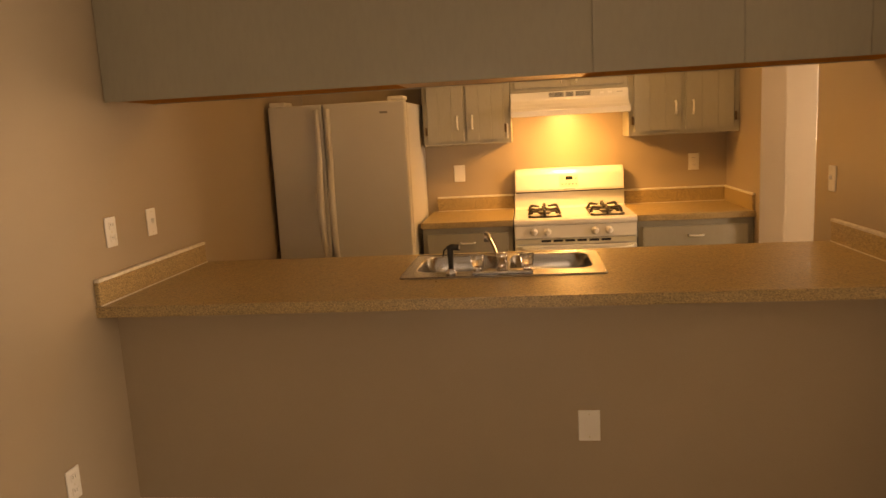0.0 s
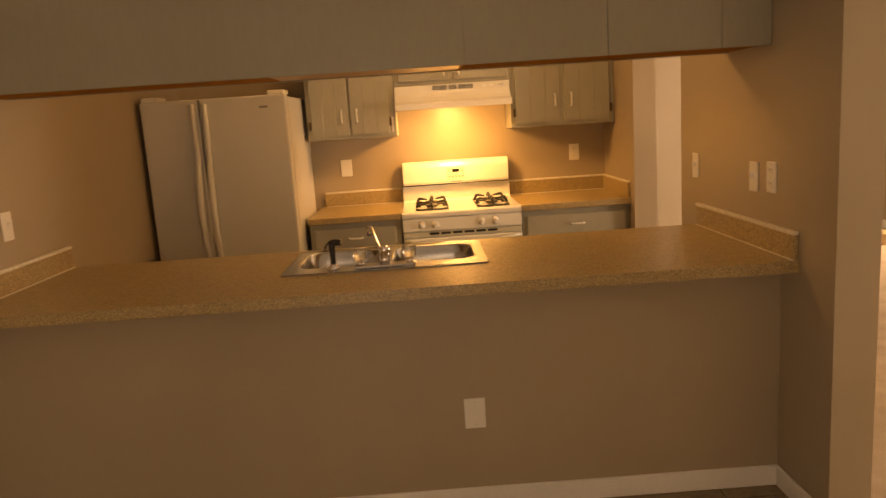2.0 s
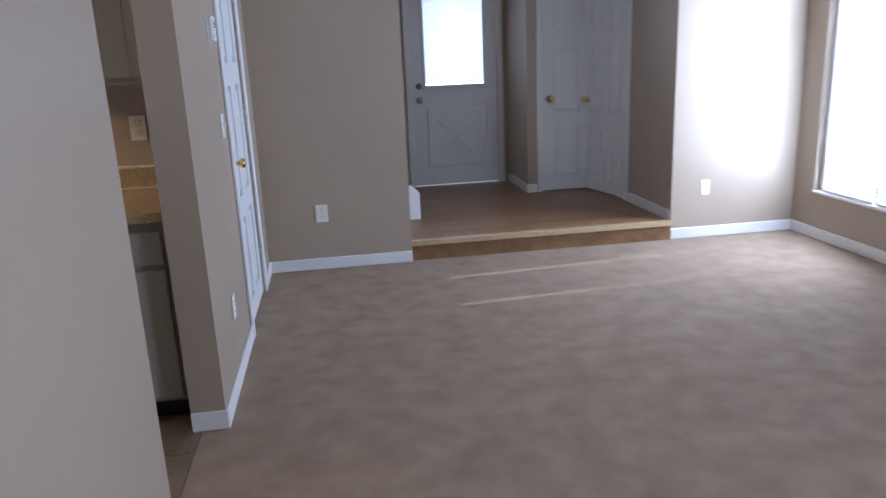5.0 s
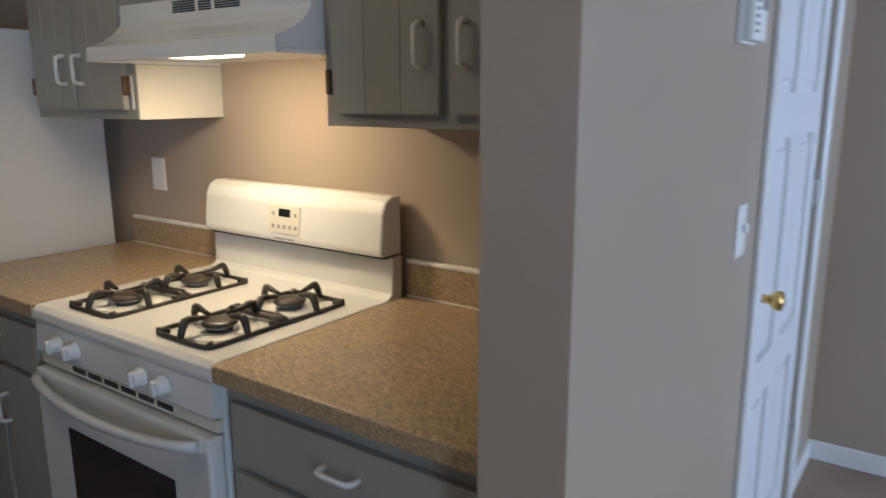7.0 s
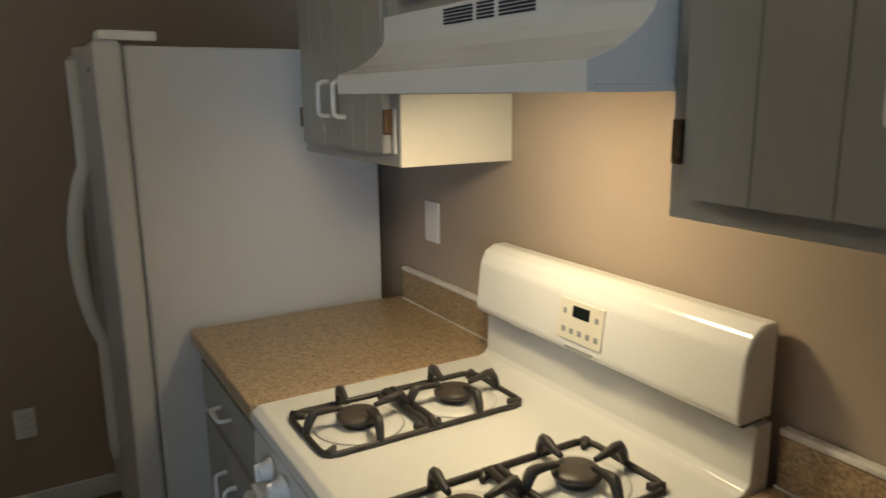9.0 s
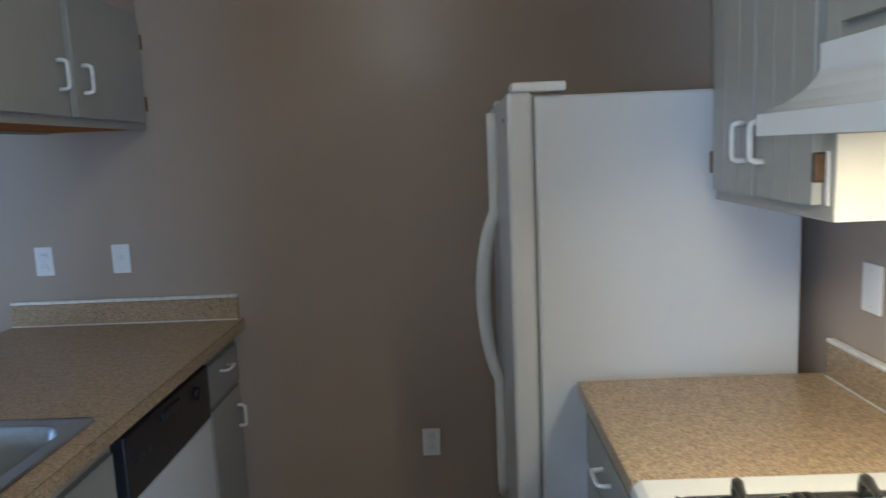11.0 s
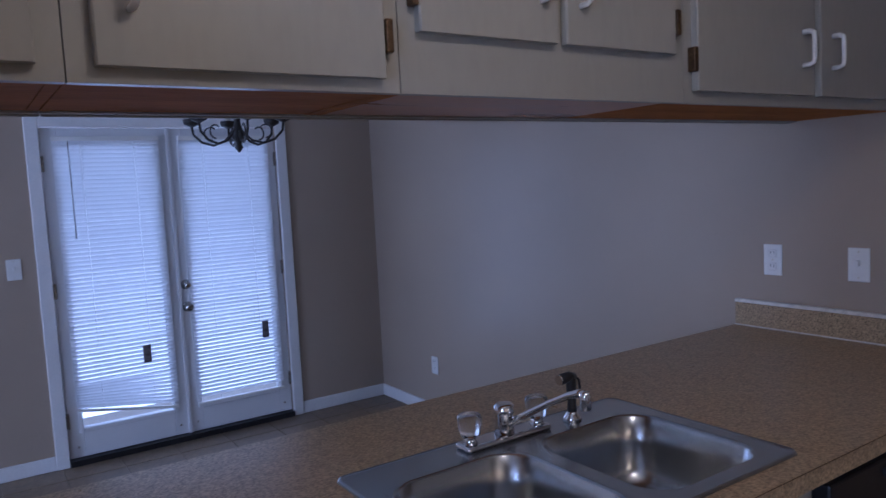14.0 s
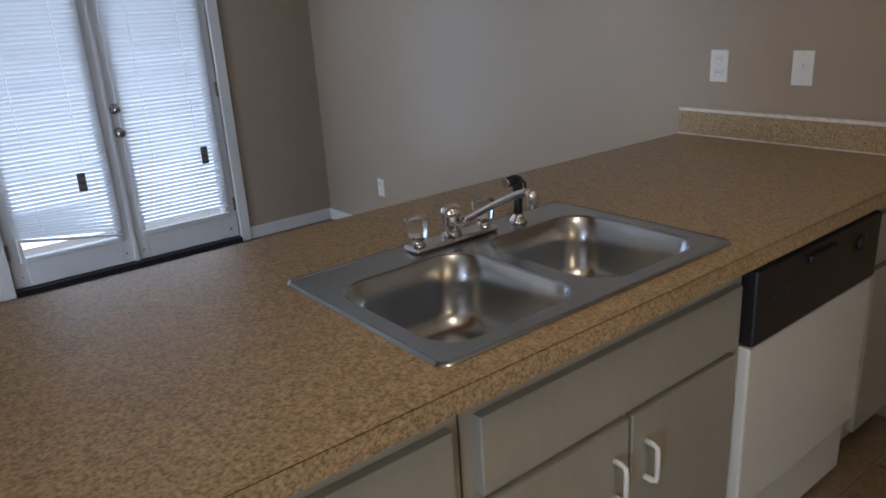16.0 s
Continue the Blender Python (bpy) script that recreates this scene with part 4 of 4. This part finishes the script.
# ---- refrigerator ----
FX0, FX1, FY, FZ = 0.03, 0.895, 1.74, 1.697
th = thing("refrigerator", (FX0 + FX1) / 2, 2.15, 0, "white side-by-side refrigerator with full-height handles", "refrigerator")
part("body", block(FX0, FY + 0.075, 0.02, FX1, BACK - 0.06, FZ - 0.012, bevel=0.008), FRIDGE, th)
part("grille", block(FX0 + 0.01, FY + 0.05, 0.015, FX1 - 0.01, FY + 0.074, 0.10, bevel=0.004), PLASTIC, th, "white toe grille")
SPLIT = FX0 + 0.347
for a, b, hx, nm in ((FX0 + 0.001, SPLIT - 0.003, SPLIT - 0.035, "freezer_door"), (SPLIT + 0.003, FX1 - 0.001, SPLIT + 0.035, "fridge_door")):
    d = part(nm, block(a, FY, 0.11, b, FY + 0.068, FZ, bevel=0.012, seg=3), FRIDGE, th)
    part("gasket", block(a + 0.012, FY + 0.0682, 0.12, b - 0.012, FY + 0.0748, FZ - 0.015), GREY, d, "grey door gasket")
    pts, rad = [], []
    for k in range(33):
        u = k / 32
        z = 0.34 + u * (FZ - 0.03 - 0.34)
        out = 0.013 + 0.048 * max(0.0, math.sin(math.pi * min(max((u - 0.32) / 0.42, 0), 1))) ** 0.6
        pts.append((hx, FY - out, z))
        rad.append(0.014 + 0.007 * math.sin(math.pi * min(max((u - 0.30) / 0.46, 0), 1)))
    part("handle", tube(bmesh.new(), pts, rad, 10, flat=1.35), PLASTIC, d, "long bowed white handle")
for x in (FX0 + 0.06, FX1 - 0.06):
    part("hinge_cover", block(x - 0.05, FY + 0.015, FZ + 0.0005, x + 0.05, FY + 0.16, FZ + 0.026, bevel=0.006), PLASTIC, th, "white plastic hinge cover")
part("badge", block(FX1 - 0.16, FY - 0.0015, FZ - 0.075, FX1 - 0.11, FY + 0.001, FZ - 0.062, bevel=0.0005), GREY, th, "small grey maker's badge")

# ---- gas range ----
th = thing("gas_range", (SX0 + SX1) / 2, 2.2, 0, "white gas range with black grates and an oven window", "stove")
GX0, GX1 = SX0 + 0.003, SX1 - 0.003
GF = BACK - 0.677   # front of the cooktop
GM = (GX0 + GX1) / 2
part("body", block(GX0, GF + 0.03, 0.02, GX1, BACK - 0.03, 0.885, bevel=0.004), ENAMEL, th)
top = part("cooktop", extrude(bmesh.new(), [(GF + 0.004, 0.872), (GF, 0.885), (GF + 0.004, 0.903), (GF + 0.02, 0.915), (BACK - 0.10, 0.915), (BACK - 0.085, 0.919), (BACK - 0.075, 0.93), (BACK - 0.07, 1.03), (BACK - 0.03, 1.03), (BACK - 0.03, 0.872)], "x", GX0, GX1, 0.003), ENAMEL, th)
prof = [(BACK - 0.025, 1.035), (BACK - 0.105, 1.035), (BACK - 0.112, 1.05), (BACK - 0.100, 1.155), (BACK - 0.085, 1.185), (BACK - 0.06, 1.198), (BACK - 0.025, 1.198)]
guard = part("backguard", extrude(bmesh.new(), prof, "x", GX0 + 0.006, GX1 - 0.006, 0.006), ENAMEL, th)
part("gap_strip", block(GX0 + 0.012, BACK - 0.09, 1.028, GX1 - 0.012, BACK - 0.04, 1.037), BLACK, th, "dark gap under the backguard")
lean = pose(GM, BACK - 0.1065, 1.105, -6.5, 0, 0)
def on_guard(name, x0, z0, x1, z1, d, mat, parent, label=""):
    return part(name, block(x0, -d, z0, x1, 0.002, z1, bevel=min(0.0015, d * 0.4), m=lean), mat, parent, label)
clock = on_guard("control_pad", -0.065, -0.042, 0.065, 0.042, 0.003, CREAM, guard, "cream control pad")
on_guard("clock_display", -0.024, 0.008, 0.026, 0.032, 0.0042, GREEN, guard, "black clock display")
for k in range(5):
    on_guard("pad_button", -0.052 + k * 0.024, -0.028, -0.040 + k * 0.024, -0.016, 0.0040, GREY, guard)
for x in (-0.052, 0.042):
    on_guard("pad_button", x, 0.010, x + 0.010, 0.022, 0.0040, GREY, guard)
on_guard("name_bar", -0.04, -0.060, 0.04, -0.055, 0.0012, GREY, guard, "small grey lettering bar")
part("control_panel", extrude(bmesh.new(), [(GF + 0.03, 0.785), (GF + 0.002, 0.79), (GF + 0.008, 0.870), (GF + 0.03, 0.870)], "x", GX0 + 0.002, GX1 - 0.002, 0.002), ENAMEL, th)
for x in (0.085, 0.168, 0.467, 0.553):
    part("burner_knob", lathe(bmesh.new(), [(0.024, 0), (0.024, 0.006), (0.020, 0.010), (0.018, 0.026), (0.012, 0.030)], 0, 0, 0, 20, pose(GX0 + 0.04 + x, GF + 0.005, 0.83, 94, 0, 0)), PLASTIC, th, "round white knob")
    part("knob_grip", block(-0.004, -0.036, -0.018, 0.004, -0.026, 0.018, bevel=0.002, m=pose(GX0 + 0.04 + x, GF + 0.005, 0.83, 4, 0, 0)), PLASTIC, th)
part("vent_trim", block(GX0 + 0.004, GF + 0.012, 0.752, GX1 - 0.004, GF + 0.03, 0.782, bevel=0.003), CREAM, th)
for k in range(6):
    part("vent_slot", block(GX0 + 0.17 + k * 0.075, GF + 0.0105, 0.762, GX0 + 0.23 + k * 0.075, GF + 0.0125, 0.776), BLACK, th)
oven = part("oven_door", block(GX0 + 0.003, GF - 0.012, 0.235, GX1 - 0.003, GF + 0.0295, 0.745, bevel=0.010, seg=3), ENAMEL, th)
part("oven_window", block(GX0 + 0.16, GF - 0.0145, 0.36, GX1 - 0.14, GF - 0.0115, 0.61, bevel=0.0012), DARKGLASS, oven, "dark oven window")
pts = [(GX0 + 0.03 + (GX1 - GX0 - 0.06) * k / 20, GF - 0.018 - 0.045 * math.sin(math.pi * k / 20) ** 0.5, 0.727 - 0.02 * math.sin(math.pi * k / 20)) for k in range(21)]
part("oven_handle", tube(bmesh.new(), pts, 0.013, 10, flat=1.3), ENAMEL, oven, "bowed white oven handle")
part("drawer", block(GX0 + 0.003, GF - 0.005, 0.06, GX1 - 0.003, GF + 0.0295, 0.225, bevel=0.006), ENAMEL, th, "white storage drawer")
def grate(x0, x1, y0, y1):
    """A cast-iron grate over two burners: a thin rounded frame, a middle bar and arched fingers."""
    z = 0.9165
    bm = bmesh.new()
    c = 0.028
    ring = []
    for ox, oy, a0 in ((x1 - c, y1 - c, 0), (x0 + c, y1 - c, 90), (x0 + c, y0 + c, 180), (x1 - c, y0 + c, 270)):
        ring += [(ox + c * math.cos(radians(a0 + 30 * k)), oy + c * math.sin(radians(a0 + 30 * k)), z + 0.004) for k in range(4)]
    tube(bm, ring + ring[:2], 0.0062, 6)
    ym, xm = (y0 + y1) / 2, (x0 + x1) / 2
    for s_ in (-1, 1):
        tube(bm, [(x0, ym + s_ * 0.006, z + 0.004), (x0 + 0.02, ym + s_ * 0.008, z + 0.016), (xm, ym + s_ * 0.010, z + 0.013), (x1 - 0.02, ym + s_ * 0.008, z + 0.016), (x1, ym + s_ * 0.006, z + 0.004)], 0.0075, 6)
    for cy, ya, yb in (((y0 + ym) / 2, y0, ym), ((ym + y1) / 2, ym, y1)):
        for sx, sy, bend in ((x0, cy, 1), (x1, cy, 1), (xm, ya, -1), (xm, yb, -1)):
            out = Vector((sx - xm, sy - cy, 0))
            side = Vector((-out.y, out.x, 0)) * 0.16 * bend
            line, rad = [], []
            for k in range(9):
                u = k / 8
                h = 0.004 + 0.040 * math.sin(min(u / 0.30, 1.0) * math.pi / 2) - 0.012 * max(0.0, u - 0.3)
                p = Vector((sx, sy, 0)) - out * 0.72 * u + side * u * (1 - 0.4 * u)
                line.append((p.x, p.y, z + h))
                rad.append((0.0075, 0.0095, 0.0105, 0.0100, 0.0090, 0.0080, 0.0072, 0.0064, 0.0052)[k])
            tube(bm, line, rad, 6)
        for sx, sy in ((x0, ya), (x1, ya), (x0, yb), (x1, yb)):
            tube(bm, [(sx + (xm - sx) * 0.05, sy + (cy - sy) * 0.05, z + 0.004), (sx + (xm - sx) * 0.25, sy + (cy - sy) * 0.25, z + 0.005)], [0.011, 0.006], 6)
    return bm
for x0, x1 in ((GM - 0.288, GM - 0.083), (GM + 0.107, GM + 0.312)):
    y0, y1 = GF + 0.052, GF + 0.497
    part("burner_grate", grate(x0, x1, y0, y1), IRON, th, "black cast-iron grate")
    for cy in (y0 + 0.111, y1 - 0.111):
        cx = (x0 + x1) / 2
        bowl = part("burner_bowl", lathe(bmesh.new(), [(0.092, 0.9153), (0.088, 0.9185), (0.060, 0.9162), (0.045, 0.9162)], cx, cy, 0, 28), ENAMEL, th)
        base = part("burner_base", lathe(bmesh.new(), [(0.032, 0.9165), (0.030, 0.924), (0.034, 0.928)], cx, cy, 0, 20), NICKEL, th, "grey metal burner base")
        part("burner", lathe(bmesh.new(), [(0.036, 0.9285), (0.043, 0.931), (0.044, 0.936), (0.039, 0.941), (0.012, 0.942)], cx, cy, 0, 24), CAP, th, "brown burner cap")

# ---- range hood ----
th = thing("range_hood", GM, 2.35, 1.555, "white range hood with vent slots and a lit lamp", "hood")
HB = 1.557
shape = [(BACK - 0.002, HB + 0.010), (BACK - 0.435, HB + 0.010), (BACK - 0.435, HB), (BACK - 0.45, HB), (BACK - 0.45, HB + 0.038), (BACK - 0.437, HB + 0.042), (BACK - 0.40, HB + 0.056), (BACK - 0.365, HB + 0.078), (BACK - 0.345, HB + 0.100), (BACK - 0.34, HB + 0.112), (BACK - 0.34, HT - 0.001), (BACK - 0.002, HT - 0.001)]
hood = part("shell", extrude(bmesh.new(), shape, "x", SX0 + 0.003, SX1 - 0.003, 0.002), ENAMEL, th)
for x in (SX0 + 0.003, SX1 - 0.006):
    part("side_lip", block(x, BACK - 0.434, HB, x + 0.003, BACK - 0.004, HB + 0.0095), ENAMEL, th)
for g, n in ((-0.13, 5), (-0.02, 3), (0.045, 5)):
    for k in range(5):
        w = 0.095 if n == 5 else 0.05
        part("vent_slot", block(GM + g, BACK - 0.3425, HT - 0.036 + k * 0.006, GM + g + w, BACK - 0.3395, HT - 0.0328 + k * 0.006), BLACK, hood)
for k in range(2):
    part("rocker_switch", block(GM + 0.20 + k * 0.05, BACK - 0.345, HT - 0.030, GM + 0.225 + k * 0.05, BACK - 0.339, HT - 0.018, bevel=0.002), PLASTIC, hood)
part("name_bar", block(GM + 0.31, BACK - 0.3415, HT - 0.026, GM + 0.345, BACK - 0.3395, HT - 0.022), GREY, hood)
part("lamp_lens", block(GM - 0.09, BACK - 0.42, HB + 0.0035, GM + 0.11, BACK - 0.31, HB + 0.0098, bevel=0.003), LENS, th, "glowing warm lamp cover")

# ---- sink ----
th = thing("kitchen_sink", (S0 + S1) / 2, (S2 + S3) / 2, 0.914, "double-bowl stainless steel sink set in the bar top", "sink")
def outline(x0, x1, y0, y1, r, n=6):
    pts = []
    for cx, cy, a0 in ((x1 - r, y1 - r, 0), (x0 + r, y1 - r, 90), (x0 + r, y0 + r, 180), (x1 - r, y0 + r, 270)):
        pts += [(cx + r * math.cos(radians(a0 + 90 * k / n)), cy + r * math.sin(radians(a0 + 90 * k / n))) for k in range(n + 1)]
    return pts
SM = (S0 + S1) / 2
BY0, BY1 = S2 + 0.115, S3 - 0.045
bowls = ((S0 + 0.045, SM - 0.022), (SM + 0.022, S1 - 0.045))
bm = bmesh.new()
zr = 0.9185
for b in ((S0 + 0.01, S2 + 0.01, S1 - 0.01, BY0), (S0 + 0.01, BY1, S1 - 0.01, S3 - 0.01), (S0 + 0.01, BY0, bowls[0][0], BY1), (bowls[0][1], BY0, bowls[1][0], BY1), (bowls[1][1], BY0, S1 - 0.01, BY1)):
    bm.faces.new([bm.verts.new((x, y, zr)) for x, y in ((b[0], b[1]), (b[2], b[1]), (b[2], b[3]), (b[0], b[3]))])
bmesh.ops.remove_doubles(bm, verts=bm.verts[:], dist=0.0001)
rim_o, rim_m, rim_i = (outline(S0 + d, S1 - d, S2 + d, S3 - d, 0.025 - d * 0.5) for d in (0.0, 0.004, 0.0105))
loops = [[bm.verts.new((x, y, z)) for x, y in o] for o, z in ((rim_o, 0.9145), (rim_m, 0.921), (rim_i, 0.9185))]
for a, b in zip(loops, loops[1:]):
    for k in range(len(a)):
        f = bm.faces.new((a[k], a[(k + 1) % len(a)], b[(k + 1) % len(a)], b[k]))
        f.smooth = True
part("rim", bm, STEEL, th)
for x0, x1 in bowls:
    bm = bmesh.new()
    rings = []
    flat = outline(x0 - 0.0005, x1 + 0.0005, BY0 - 0.0005, BY1 + 0.0005, 0.001)
    for (d, r), z in (((None, None), zr), ((0.0, 0.075), zr), ((0.004, 0.08), 0.913), ((0.012, 0.08), 0.85), ((0.020, 0.08), 0.790), ((0.034, 0.075), 0.763), ((0.058, 0.062), 0.752), ((0.12, 0.04), 0.748)):
        o = flat if d is None else outline(x0 + d, x1 - d, BY0 + d, BY1 - d, r)
        rings.append([bm.verts.new((x, y, z)) for x, y in o])
    for a, b in zip(rings, rings[1:]):
        for k in range(len(a)):
            f = bm.faces.new((a[k], a[(k + 1) % len(a)], b[(k + 1) % len(a)], b[k]))
            f.smooth = a is not rings[0]
    bm.faces.new(rings[-1])
    bmesh.ops.recalc_face_normals(bm, faces=bm.faces[:])
    bowl = part("bowl", bm, STEEL, th)
    part("drain", lathe(bmesh.new(), [(0.042, 0.7485), (0.040, 0.7515), (0.030, 0.7500), (0.012, 0.7498)], (x0 + x1) / 2, (BY0 + BY1) / 2, 0, 24), CHROME, bowl, "round chrome drain")
# faucet on the sink's ledge
fx, fy = 1.505, 0.188
th = thing("faucet", fx, fy, 0.919, "chrome kitchen faucet with clear acrylic handles", "faucet")
part("base_plate", block(fx - 0.125, fy - 0.028, 0.919, fx + 0.125, fy + 0.028, 0.933, bevel=0.007, seg=3), CHROME, th)
part("hub", lathe(bmesh.new(), [(0.024, 0.9335), (0.022, 0.95), (0.020, 0.975), (0.023, 0.980), (0.023, 0.998), (0.017, 1.004)], fx, fy, 0, 24), CHROME, th)
part("spout", tube(bmesh.new(), [(fx - 0.006, fy + 0.016, 0.962), (fx - 0.018, fy + 0.050, 0.982), (fx - 0.040, fy + 0.112, 1.020), (fx - 0.056, fy + 0.158, 1.044), (fx - 0.064, fy + 0.182, 1.052), (fx - 0.068, fy + 0.194, 1.050)], [0.0095, 0.0085, 0.008, 0.0085, 0.010, 0.012], 14), CHROME, th)
part("aerator", lathe(bmesh.new(), [(0.011, 1.018), (0.013, 1.021), (0.014, 1.050), (0.012, 1.058), (0.004, 1.060)], fx - 0.069, fy + 0.197, 0, 18), CHROME, th, "chrome nozzle at the spout's end")
for sx in (-0.10, 0.10):
    part("handle_stem", lathe(bmesh.new(), [(0.018, 0.9335), (0.012, 0.942), (0.010, 0.955)], fx + sx, fy, 0, 16), CHROME, th)
    part("handle", lathe(bmesh.new(), [(0.020, 0.948), (0.024, 0.955), (0.029, 0.993), (0.026, 0.999), (0.008, 1.0)], fx + sx, fy, 0, 8), ACRYLIC, th, "clear faceted acrylic handle")
px, py = 1.297, 0.197
th = thing("sink_sprayer", px, py, 0.919, "black pull-out sprayer on a chrome base", "sprayer")
part("base", lathe(bmesh.new(), [(0.024, 0.919), (0.022, 0.927), (0.015, 0.935), (0.014, 0.942)], px, py, 0, 20), CHROME, th)
part("grip", tube(bmesh.new(), [(px, py, 0.9425), (px, py, 0.965), (px, py, 0.995), (px, py, 1.018), (px + 0.004, py, 1.028)], [0.012, 0.011, 0.0125, 0.0135, 0.012], 14), BLACK, th)
part("nozzle", tube(bmesh.new(), [(px - 0.012, py, 1.026), (px + 0.006, py, 1.030), (px + 0.034, py, 1.027)], [0.009, 0.013, 0.0135], 14), BLACK, th)
part("nozzle_ring", tube(bmesh.new(), [(px + 0.0345, py, 1.027), (px + 0.041, py, 1.0265)], 0.0125, 14), CHROME, th, "chrome ring on the nozzle")
part("lever", tube(bmesh.new(), [(px - 0.012, py, 1.028), (px - 0.026, py, 1.016), (px - 0.030, py, 0.992)], 0.0035, 8), BLACK, th)

# ---- chandelier and ceiling lamp ----
cx, cy, cz = 1.478, -1.60, 1.70
th = thing("chandelier", cx, cy, cz, "black wrought-iron chandelier with curled arms on a chain", "chandelier")
part("stem", lathe(bmesh.new(), [(0.004, 0), (0.018, 0.02), (0.012, 0.04), (0.035, 0.07), (0.02, 0.10), (0.012, 0.13), (0.025, 0.2), (0.010, 0.26), (0.008, 0.42), (0.012, 0.43)], cx, cy, cz, 16), IRON, th)
for k in range(6):
    a = math.pi * 2 * k / 6 + 0.4
    ux, uy = math.cos(a), math.sin(a)
    line = [(0.02, 0.09), (0.06, 0.05), (0.11, 0.035), (0.16, 0.05), (0.195, 0.085), (0.20, 0.12)]
    arm = part("arm", tube(bmesh.new(), [(cx + ux * r, cy + uy * r, cz + h) for r, h in line], 0.0055, 8), IRON, th)
    curl = [(0.12 + 0.028 * math.cos(q), 0.085 + 0.028 * math.sin(q)) for q in (-1.6 + 0.5 * j for j in range(9))]
    part("scroll", tube(bmesh.new(), [(cx + ux * r, cy + uy * r, cz + h) for r, h in curl], 0.0035, 6), IRON, arm)
    part("cup", lathe(bmesh.new(), [(0.008, 0.118), (0.032, 0.13), (0.036, 0.15), (0.034, 0.152), (0.01, 0.14)], cx + ux * 0.20, cy + uy * 0.20, cz, 14), IRON, arm)
    part("candle_sleeve", lathe(bmesh.new(), [(0.011, 0.141), (0.011, 0.22), (0.006, 0.222)], cx + ux * 0.20, cy + uy * 0.20, cz, 12), CREAM, arm, "cream candle sleeve")
for k in range(6):
    z = cz + 0.43 + k * 0.04
    w = 0.010
    flat = (1, 0) if k % 2 else (0, 1)
    part("chain_link", tube(bmesh.new(), [(cx + flat[0] * w * math.cos(q), cy + flat[1] * w * math.cos(q), z + 0.022 + 0.025 * math.sin(q)) for q in (math.pi * 2 * j / 10 for j in range(11))], 0.003, 6, caps=False), IRON, th)
part("canopy", lathe(bmesh.new(), [(0.012, 2.40 - cz), (0.05, 2.415 - cz), (0.06, 2.4395 - cz)], cx, cy, cz, 20), IRON, th)
th = thing("ceiling_lamp", KX, KY, 2.34, "lit frosted dome lamp on the kitchen ceiling", "lamp")
part("collar", lathe(bmesh.new(), [(0.165, 2.41), (0.17, 2.425), (0.17, 2.4395)], KX, KY, 0, 28), PLASTIC, th)
dome = part("dome", lathe(bmesh.new(), [(0.03, 2.335), (0.09, 2.345), (0.14, 2.375), (0.16, 2.4095)], KX, KY, 0, 28), DOME, th, "glowing frosted glass dome")
dome.visible_shadow = False

# ---- outside ----
th = thing("fence", 1.4, DIN - 4.5, -0.14, "weathered wooden yard fence outside the french doors", "fence")
for k in range(40):
    part("board", block(-3 + k * 0.15, DIN - 4.52, -0.14, -3 + k * 0.15 + 0.14, DIN - 4.5, 1.7), FENCE, th)

# ---- floor pieces ----
def pieces(parent_name, name, material, cells, z, thick, bevel):
    """Loose flat pieces that share one mesh for each size."""
    floor = bpy.data.objects[parent_name]
    meshes = {}
    for x0, y0, x1, y1 in cells:
        key = (round(x1 - x0, 3), round(y1 - y0, 3))
        if key not in meshes:
            bm = block(-key[0] / 2, -key[1] / 2, 0, key[0] / 2, key[1] / 2, thick)
            bmesh.ops.bevel(bm, geom=[e for e in bm.edges if all(v.co.z > thick / 2 for v in e.verts)], offset=bevel, segments=1, affect="EDGES")
            me = bpy.data.meshes.new(name)
            bm.to_mesh(me)
            bm.free()
            me.materials.append(material)
            meshes[key] = me
        ob = new(name, meshes[key])
        ob.parent = floor
        ob.location = ((x0 + x1) / 2, (y0 + y1) / 2, z)


TS = 0.305
cells = []
for i in range(10):
    for j in range(21):
        x0, y0 = 0.002 + i * TS, BACK - 0.002 - (j + 1) * TS
        x1, y1 = min(x0 + TS - 0.006, STUB[0] + 0.055), y0 + TS - 0.006
        y0 = max(y0, DIN + 0.002)
        if x1 - x0 > 0.05 and y1 - y0 > 0.05 and not (y1 < 0.03 and y0 > -0.06):
            cells.append((x0, y0, x1, y1))
pieces("floor_dining", "tile", VINYL, cells, -0.0055, 0.0065, 0.0015)
cells = []
for j in range(13):
    y0 = LAND[2] + 0.034 + j * 0.19
    x = LAND[0] + 0.002 - random.random() * 0.5
    while x < LAND[1] - 0.01:
        a, b = max(x, LAND[0] + 0.002), min(x + 0.9, LAND[1] - 0.004)
        y1 = min(y0 + 0.188, LAND[3] - 0.002)
        if b - a > 0.04 and y1 - y0 > 0.03:
            cells.append((a, y0, b - 0.002, y1))
        x += 0.9
pieces("entry_platform", "plank", PLANK, cells, STEP - 0.0115, 0.0115, 0.0012)
